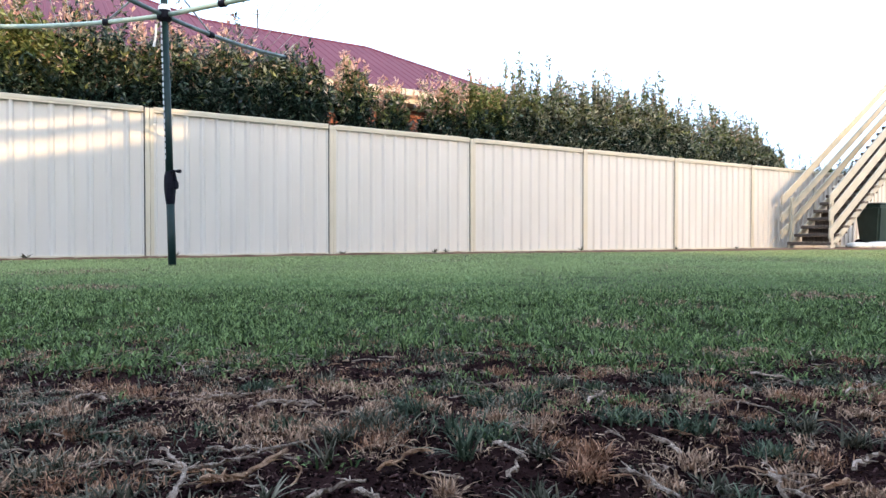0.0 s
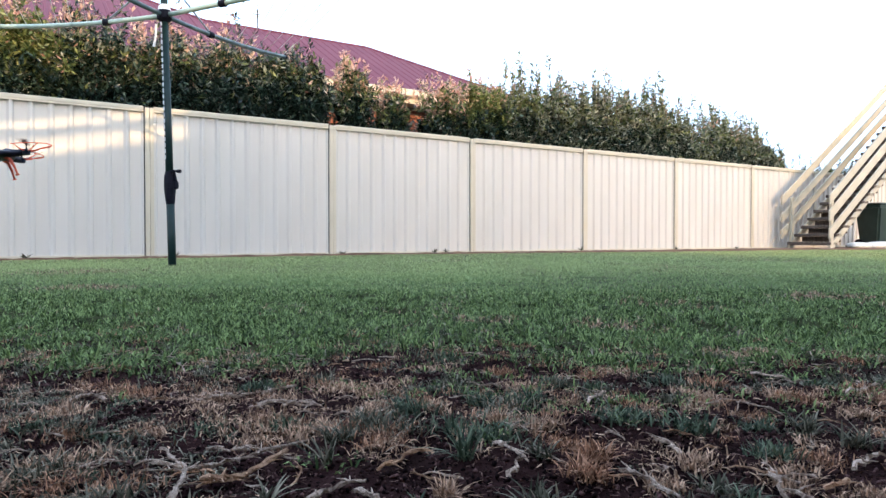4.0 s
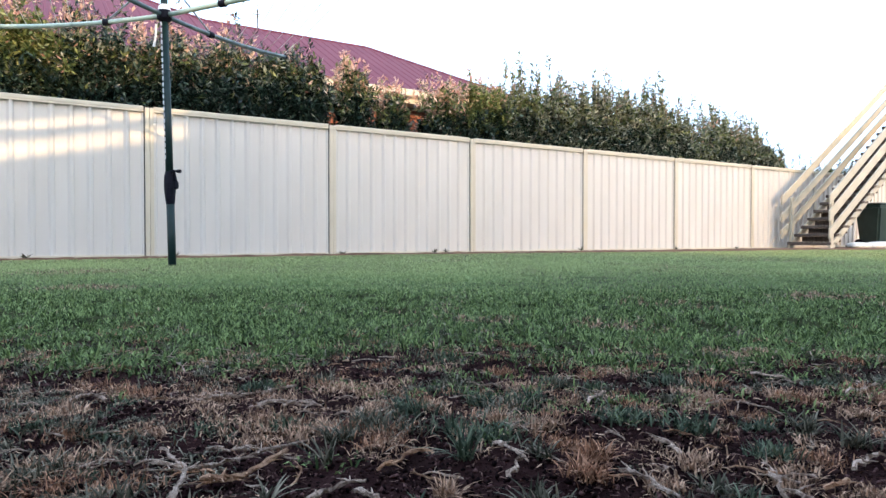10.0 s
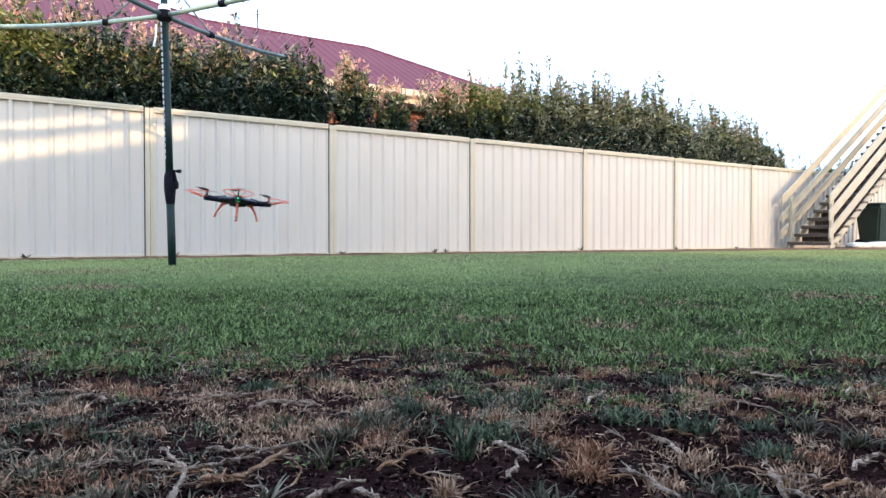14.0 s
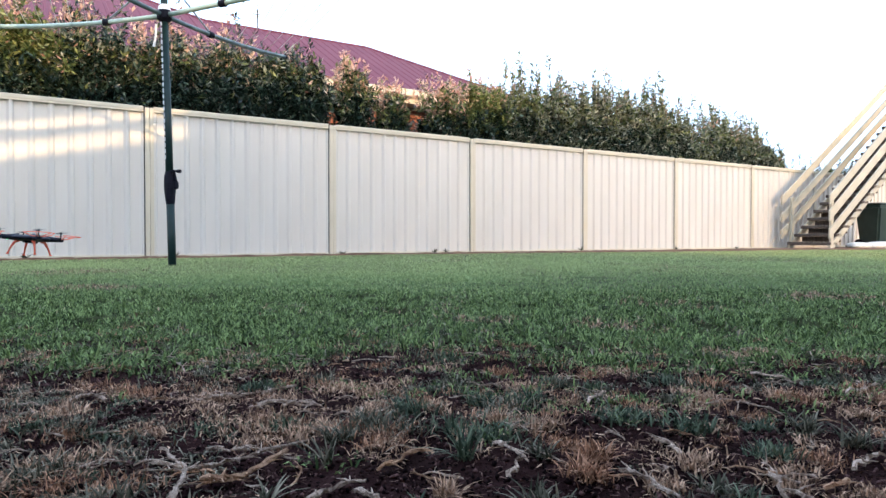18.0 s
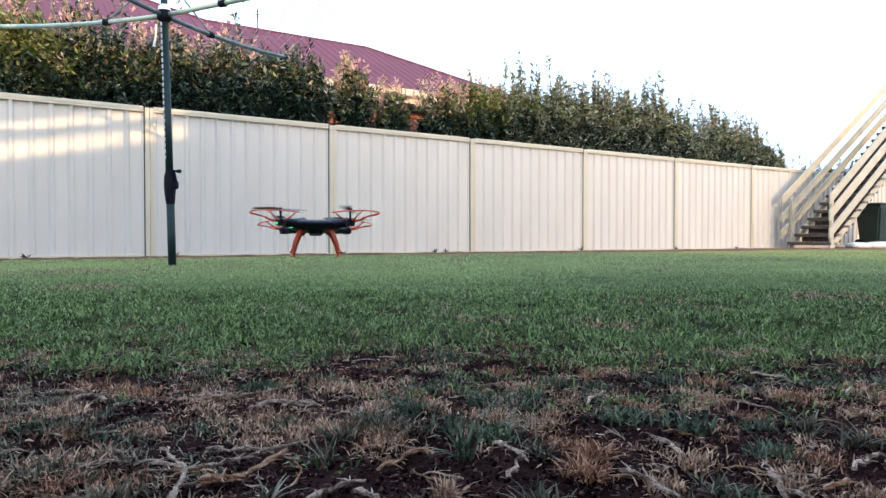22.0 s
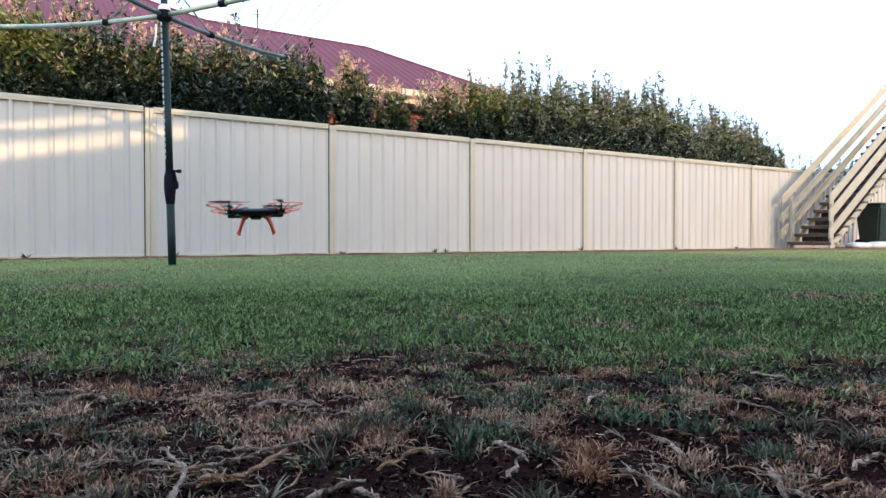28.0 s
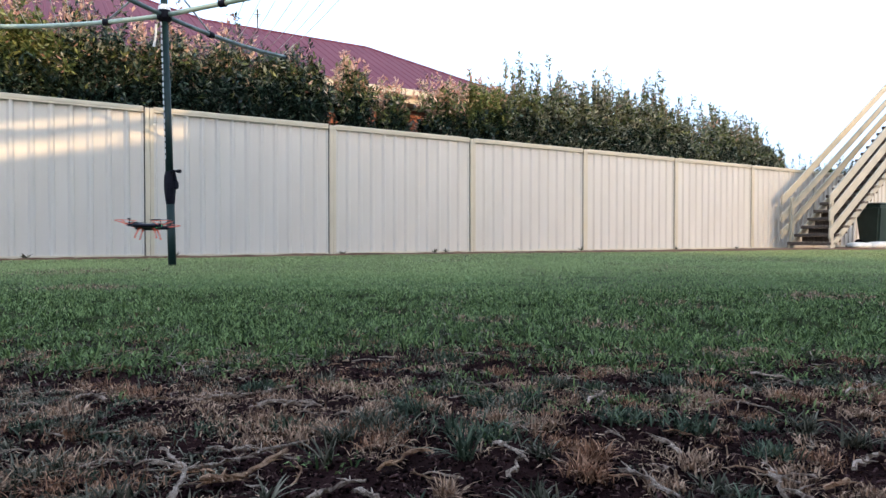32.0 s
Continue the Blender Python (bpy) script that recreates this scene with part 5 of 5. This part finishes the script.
def quadcopter():
    q = empty("quadcopter", pose(0, 0, 1), "black quadcopter with orange propeller guards and legs", "drone")
    # body: a low lens-shaped shell
    bm = bmesh.new()
    n, rings = 32, []
    for k in range(11):
        f = -1 + 2 * k / 10
        z = 0.015 * f if f > 0 else 0.016 * f
        ring = []
        for i in range(n):
            a = 2 * math.pi * i / n
            star = 0.055 + 0.022 * abs(math.cos(2 * (a + math.pi / 2))) ** 2.2 * (1 if math.cos(2 * a) ** 2 > 0.0 else 0)
            r = star * math.sqrt(max(0.0, 1 - abs(f) ** 2.3)) + 0.002
            ring.append(bm.verts.new((r * math.cos(a), r * math.sin(a), z)))
        rings.append(ring)
    for a, b in zip(rings, rings[1:]):
        for i in range(n):
            bm.faces.new((a[i], a[(i + 1) % n], b[(i + 1) % n], b[i]))
    bm.faces.new(rings[0][::-1])
    bm.faces.new(rings[-1])
    part("body", bm, CRAFT_BLACK, q, smooth=True)
    bm = bmesh.new()
    box(bm, -0.018, 0.018, -0.030, 0.030, -0.0215, -0.010, 0.004, m=pose(0, 0, 0, 0, 0, 45))
    part("battery_cover", bm, CRAFT_BLACK, q)
    bm = bmesh.new()
    lathe(bm, [(0.006, -0.0215), (0.008, -0.021), (0.009, -0.013)], 14, pose(0.020, -0.020, 0))
    part("camera_pod", bm, CRAFT_BLACK, q)
    bm = bmesh.new()
    for k in (-1, 0, 1):
        box(bm, -0.011, 0.011, k * 0.009 - 0.0025, k * 0.009 + 0.0025, 0.0140, 0.0156, m=pose(-0.01, 0.012, 0, 0, 0, 45))
    part("top_marks", bm, CLEAR, q, "pale grey printed marks")
    # the arm that points towards -y carries the green light
    props = []
    for i in range(4):
        turn = pose(0, 0, 0, 0, 0, 90 * i)
        d = turn @ Vector((0, -1, 0))
        bm = bmesh.new()
        tube(bm, [Vector((0, -0.045, 0.002)), Vector((0, -0.075, 0.0)), Vector((0, -0.108, -0.001))], [0.017, 0.0125, 0.0095], 12)
        bmesh.ops.transform(bm, matrix=turn, verts=bm.verts)
        part("arm", bm, CRAFT_BLACK, q, smooth=True)
        bm = bmesh.new()
        lathe(bm, [(0.008, -0.0095), (0.0115, -0.008), (0.0125, 0.003), (0.0120, 0.006), (0.008, 0.009)], 18, Matrix.Translation(d * ARM))
        box(bm, -0.008, 0.008, -ARM + 0.004, -ARM + 0.026, -0.003, 0.0105, 0.003, m=turn)
        motor = part("motor", bm, CRAFT_BLACK, q)
        bm = bmesh.new()
        tube(bm, [d * ARM + Vector((0, 0, 0.008)), d * ARM + Vector((0, 0, 0.031))], 0.0024, 8)
        part("shaft", bm, BLACK, motor)
        # lamp under the arm's end
        bm = bmesh.new()
        bmesh.ops.create_icosphere(bm, subdivisions=2, radius=0.0044 if i else 0.0040, matrix=Matrix.Translation(d * (ARM - 0.004 if i == 0 else ARM - 0.008) + Vector((0, 0, -0.008))) if i else
                                   Matrix.Translation(d * (ARM + 0.0095) + Vector((0, 0, -0.004))))
        part("light", bm, GREEN_LIGHT if i == 0 else CLEAR, q, "glowing green light" if i == 0 else "")
        if i == 0:
            bm = bmesh.new()
            box(bm, -0.005, 0.005, -0.090, -0.082, -0.0120, -0.0085, 0.001)
            part("light_strip", bm, GREEN_LIGHT, q, "green light strip under an arm")
        # guard: outer ring at the propeller's height, on three curved spokes
        bm = bmesh.new()
        g, pts = 0.080, []
        for k in range(25):
            w = radians((k - 12) * 8.0)
            pts.append(Vector((0.056 * math.sin(w), -ARM - g * math.cos(w), 0.0185)))
        tube(bm, pts, [0.0016] * 25, 8)
        for k in (1, 8, 16, 23):
            p, o = pts[k], Vector((0, -ARM, 0))
            way = Vector((p.x, p.y + ARM, 0)).normalized()
            tube(bm, [o + way * 0.006 + Vector((0, 0, 0.003)), o + way * 0.026 + Vector((0, 0, 0.005)), o + way * 0.048 + Vector((0, 0, 0.013)), p],
                 [0.0026, 0.0021, 0.0017, 0.0014], 7)
        bmesh.ops.transform(bm, matrix=turn, verts=bm.verts)
        part("propeller_guard", bm, CRAFT_ORANGE, q, "orange plastic propeller guard", smooth=True)
        # leg: curved outwards and down, with a small foot
        bm = bmesh.new()
        lp = [Vector((0, -0.043, -0.010)), Vector((0, -0.058, -0.020)), Vector((0, -0.071, -0.043)), Vector((0, -0.081, -0.069))]
        tube(bm, lp, [0.0080, 0.0055, 0.0039, 0.0033], 8)
        tube(bm, [lp[-1], lp[-1] + Vector((0, -0.001, -0.004))], [0.0055, 0.0062], 8)
        bmesh.ops.transform(bm, matrix=turn, verts=bm.verts)
        part("leg", bm, CRAFT_ORANGE, q, "curved orange landing leg", smooth=True)
        # propeller: two twisted blades about its own hub
        vs, fs = [], []
        for sgn in (1, -1):
            prev = None
            for k in range(9):
                f = k / 8
                r, c = 0.006 + 0.060 * f, 0.0025 + 0.0050 * math.sin(math.pi * min(1, 0.15 + f * 0.9))
                tw = 0.45 - 0.3 * f
                j = len(vs)
                for e, th in ((-0.5, 0.0), (0.5, 0.0), (0.5, 0.0012), (-0.5, 0.0012)):
                    vs.append((sgn * r, sgn * e * c * 2, e * c * 2 * tw + th))
                if prev is not None:
                    for a in range(4):
                        fs.append((prev + a, prev + (a + 1) % 4, j + (a + 1) % 4, j + a))
                prev = j
            fs.append((prev, prev + 1, prev + 2, prev + 3))
        bm = bmesh.new()
        tmp = mesh_of("propeller", vs, fs, PROP)
        bm.from_mesh(tmp)
        bpy.data.meshes.remove(tmp)
        lathe(bm, [(0.005, -0.003), (0.006, 0.0), (0.004, 0.005)], 12)
        pr = part("propeller", bm, PROP, q)
        pr.location = d * ARM + Vector((0, 0, 0.030))
        props.append((pr, pr.location.copy(), 1 if i % 2 else -1))
    return q, props


QUAD, PROPS = quadcopter()


def craft(x, y, z, roll, dip, heading):
    """A pose by the side that faces the eye: roll (right side down), dip (near side down), heading of the lit arm from the eye's way."""
    face = math.atan2(-x, y)
    return (Matrix.Translation((x, y, z)) @ Matrix.Rotation(face, 4, "Z") @ Matrix.Rotation(radians(roll), 4, "Y")
            @ Matrix.Rotation(radians(dip), 4, "X") @ Matrix.Rotation(radians(heading), 4, "Z"))


FLIGHT = [  # seconds, place, roll, dip, heading
    (0, -1.745, 1.691, 0.626, 4, -8, -45),
    (0.3, -1.386, 1.695, 0.605, 3, -8, -45),
    (0.6, -1.084, 1.709, 0.583, 0, -4, -45),
    (0.8, -0.944, 1.735, 0.581, -5, -3, -45),
    (1, -0.818, 1.789, 0.542, -6.5, -2.5, -45),
    (1.2, -0.790, 1.840, 0.483, -2, -3, -45),
    (1.4, -0.776, 1.860, 0.438, 9, -4, -45),
    (1.6, -0.747, 1.867, 0.419, 0, -4, -45),
    (1.8, -0.748, 1.905, 0.407, 9, -5, -45),
    (2, -0.742, 1.971, 0.363, 6, -5, -45),
    (2.2, -0.727, 2.029, 0.374, -2, -1, -45),
    (2.4, -0.766, 2.065, 0.511, 0, -4, -45),
    (2.6, -0.831, 2.088, 0.592, -2, -5, -45),
    (2.8, -0.914, 2.123, 0.589, 0, -5, -45),
    (3, -1.023, 2.171, 0.569, 0, -2.5, -43),
    (3.2, -1.143, 2.205, 0.561, 1, -3, -42),
    (3.5, -1.306, 2.224, 0.543, 2, -3, -41),
    (4, -1.479, 2.169, 0.515, -2, -4, -42),
    (4.5, -1.600, 2.208, 0.529, -4, -6, -45),
    (5, -1.569, 2.392, 0.584, 8, -14, -48),
    (5.3, -1.257, 2.424, 0.615, 20, -22, -50),
    (5.5, -1.032, 2.475, 0.626, 25, -26, -50),
    (5.6, -0.912, 2.506, 0.624, 24, -26, -48),
    (5.7, -0.791, 2.546, 0.609, 16, -24, -46),
    (5.8, -0.646, 2.594, 0.600, 9, -14, -45),
    (5.9, -0.504, 2.656, 0.586, 8, -7, -48),
    (6, -0.365, 2.710, 0.583, 8, -4, -55),
    (6.1, -0.215, 2.780, 0.588, 9, -3, -58),
    (6.2, -0.049, 2.834, 0.590, 13, -4, -58),
    (6.4, 0.320, 3.027, 0.601, 11, -9, -50),
    (6.6, 0.790, 3.309, 0.634, 3, -18, -15),
    (6.8, 1.298, 3.548, 0.657, -7, -22, -8),
    (7, 1.745, 3.819, 0.682, -6, -14, -8),
    (7.2, 2.155, 4.155, 0.719, -3, -6, -15),
    (7.4, 2.527, 4.444, 0.726, -1, -4, -30),
    (7.6, 2.848, 4.704, 0.727, -1, 0, -40),
    (7.8, 3.161, 4.999, 0.715, -1, -5, -35),
    (8, 3.431, 5.261, 0.713, -2, -5, -30),
    (8.2, 3.601, 5.416, 0.708, -2, -5, -30),
    (8.5, 3.890, 5.547, 0.668, -2, -5, -30),
    (9.2, 4.527, 5.878, 0.592, 0, 0, -25),
    (10, 4.695, 6.093, 0.448, -2, 0, -15),
    (10.6, 4.343, 6.149, 0.334, -4, -4, -10),
    (11, 3.932, 5.951, 0.341, -2, -8, -8),
    (11.2, 3.643, 5.693, 0.385, -6, -6, -10),
    (11.4, 3.061, 5.113, 0.388, -8, -4, -30),
    (11.6, 2.582, 4.648, 0.382, -5, -5, -45),
    (11.8, 2.316, 4.549, 0.414, -5, -5, -22),
    (12, 1.989, 4.389, 0.445, -8, -3, -12),
    (12.2, 1.600, 4.091, 0.469, -7, -3, -10),
    (12.4, 1.214, 3.903, 0.512, -1, -5, -15),
    (12.6, 0.826, 3.712, 0.543, 1, -3, -30),
    (12.8, 0.476, 3.422, 0.528, -3, -3, -25),
    (13, 0.166, 3.167, 0.491, 0, -4, 0),
    (13.2, -0.124, 3.071, 0.494, 0, -5, -8),
    (13.4, -0.379, 2.979, 0.495, 2, -3, -25),
    (13.6, -0.573, 2.803, 0.458, 2, 8, -40),
    (13.8, -0.716, 2.686, 0.411, 4, -3, -8),
    (14, -0.821, 2.631, 0.389, 6, -4, 0),
    (14.2, -0.886, 2.656, 0.379, 10, -4, 6),
    (14.4, -0.893, 2.698, 0.394, 3, -3, -30),
    (14.5, -0.874, 2.683, 0.417, 0, -1, -45),
    (15, -0.921, 2.790, 0.405, -2, -3, -50),
    (15.5, -1.133, 2.902, 0.287, -5, -5, -50),
    (16, -1.415, 2.968, 0.173, -3, -5, -47),
    (16.5, -1.567, 2.951, 0.156, 0, 0, -45),
    (16.7, -1.571, 2.934, 0.189, -1, 0, -45),
    (17, -1.691, 3.075, 0.256, 0, -5, -45),
    (17.2, -1.742, 3.086, 0.301, 0, -4, -45),
    (17.5, -1.819, 3.086, 0.261, 1, -3, -45),
    (17.7, -1.855, 3.041, 0.240, 1, -3, -60),
    (18, -1.795, 2.858, 0.241, 4, -3, -76),
    (18.2, -1.680, 2.718, 0.203, 2, -5, -82),
    (18.5, -1.452, 2.438, 0.191, 12, -3, -88),
    (18.7, -1.359, 2.504, 0.310, 3, -3, -95),
    (18.9, -1.263, 2.533, 0.456, 2, -3, -101),
    (19.1, -1.133, 2.499, 0.548, 3, -2, -106),
    (19.3, -1.008, 2.453, 0.441, 1, -2, -106),
    (19.5, -0.906, 2.424, 0.325, -3, -2, -104),
    (19.7, -0.883, 2.423, 0.374, 0, -2, -102),
    (20, -0.899, 2.403, 0.408, 4, -2, -100),
    (20.2, -0.894, 2.392, 0.344, 10, -5, -93),
    (20.5, -0.808, 2.307, 0.267, 5, -4, -85),
    (20.7, -0.711, 2.223, 0.252, 6, -5, -86),
    (21, -0.542, 2.085, 0.312, 0, -5.5, -92),
    (21.2, -0.437, 1.957, 0.344, 0, -5, -91),
    (21.5, -0.349, 1.829, 0.318, 0, -5, -90),
    (21.7, -0.332, 1.782, 0.295, 2, -6, -75),
    (22, -0.326, 1.684, 0.272, 0, -6.5, -45),
    (22.2, -0.365, 1.705, 0.274, 1, -6, -30),
    (22.5, -0.424, 1.737, 0.302, -1, -4, -1),
    (22.7, -0.469, 1.726, 0.304, 2, -4, 4),
    (23, -0.556, 1.759, 0.348, 1, -2.5, 8),
    (23.2, -0.617, 1.786, 0.356, 1, -4, 5),
    (23.5, -0.740, 1.864, 0.363, 1, -4, 4),
    (23.7, -0.828, 1.912, 0.375, -1, -4, -8),
    (24, -0.975, 1.966, 0.399, 2, -2, -45),
    (24.2, -1.058, 1.970, 0.431, 13, -4, -56),
    (24.5, -1.088, 2.001, 0.473, 1, -2, -62),
    (24.7, -1.146, 2.130, 0.473, 0, -1, -62),
    (25, -1.248, 2.290, 0.431, -1, -3, -62),
    (25.2, -1.276, 2.312, 0.362, -1, -4, -64),
    (25.5, -1.300, 2.290, 0.247, 1, -6, -66),
    (26, -1.312, 2.263, 0.216, -4, -5, -60),
    (26.5, -1.175, 2.226, 0.264, 3, -3, -55),
    (27, -0.933, 2.196, 0.331, 4, -1, -50),
    (27.5, -0.736, 2.213, 0.360, -2, -2, -48),
    (27.7, -0.668, 2.215, 0.351, -2, -3, -47),
    (28, -0.642, 2.254, 0.328, -2, -3, -45),
    (28.2, -0.661, 2.300, 0.314, 7, -2, -45),
    (28.5, -0.613, 2.369, 0.282, 9, -3, -45),
    (28.7, -0.505, 2.375, 0.276, 8, -3, -42),
    (29, -0.267, 2.336, 0.298, -2, -3, -30),
    (29.2, -0.135, 2.308, 0.314, -2, -4, -6),
    (29.5, -0.035, 2.239, 0.278, -5, -4, -20),
    (29.7, -0.027, 2.216, 0.244, -4, -4, -46),
    (30, -0.076, 2.311, 0.274, -4, -3, -42),
    (30.2, -0.158, 2.383, 0.282, -3, -2, -42),
    (30.5, -0.321, 2.559, 0.305, -3, -2, -40),
    (30.7, -0.453, 2.658, 0.324, -2, -2, -38),
    (31, -0.679, 2.861, 0.340, -1, -2, -34),
    (31.2, -0.839, 2.976, 0.354, 0, -3, -25),
    (31.5, -1.128, 3.263, 0.342, -1, -4, -5),
    (31.7, -1.372, 3.570, 0.332, -1, -5, 14),
    (31.9, -1.607, 3.781, 0.314, 1, -5, 28),
    (32, -1.717, 3.830, 0.309, 2, -5, 32),
]


# ---- bricks of the neighbour's wall, where the hedge is open ----
def bricks():
    bm = bmesh.new()
    box(bm, -0.115, 0.115, -0.02, 0.02, -0.038, 0.038, 0.004)
    me = bpy.data.meshes.new("brick")
    bm.to_mesh(me)
    bm.free()
    me.materials.append(BRICK)
    for row in range(13):
        z = 1.66 + row * 0.086
        for k in range(23):
            s = NB_S - 0.75 - (k + 0.5 * (row % 2)) * 0.24
            b = new("brick", me)
            b.parent = NB_WALL
            b.location = (s, NB_N + 0.493, z)


bricks()


def motions():
    walk(QUAD, [(t, craft(x, y, z, roll, dip, head)) for t, x, y, z, roll, dip, head in FLIGHT])
    for pr, at, way in PROPS:
        walk(pr, [(k / FPS, Matrix.Translation(at) @ Matrix.Rotation(way * radians(88) * k, 4, "Z")) for k in range(32 * FPS + 1)])


motions()
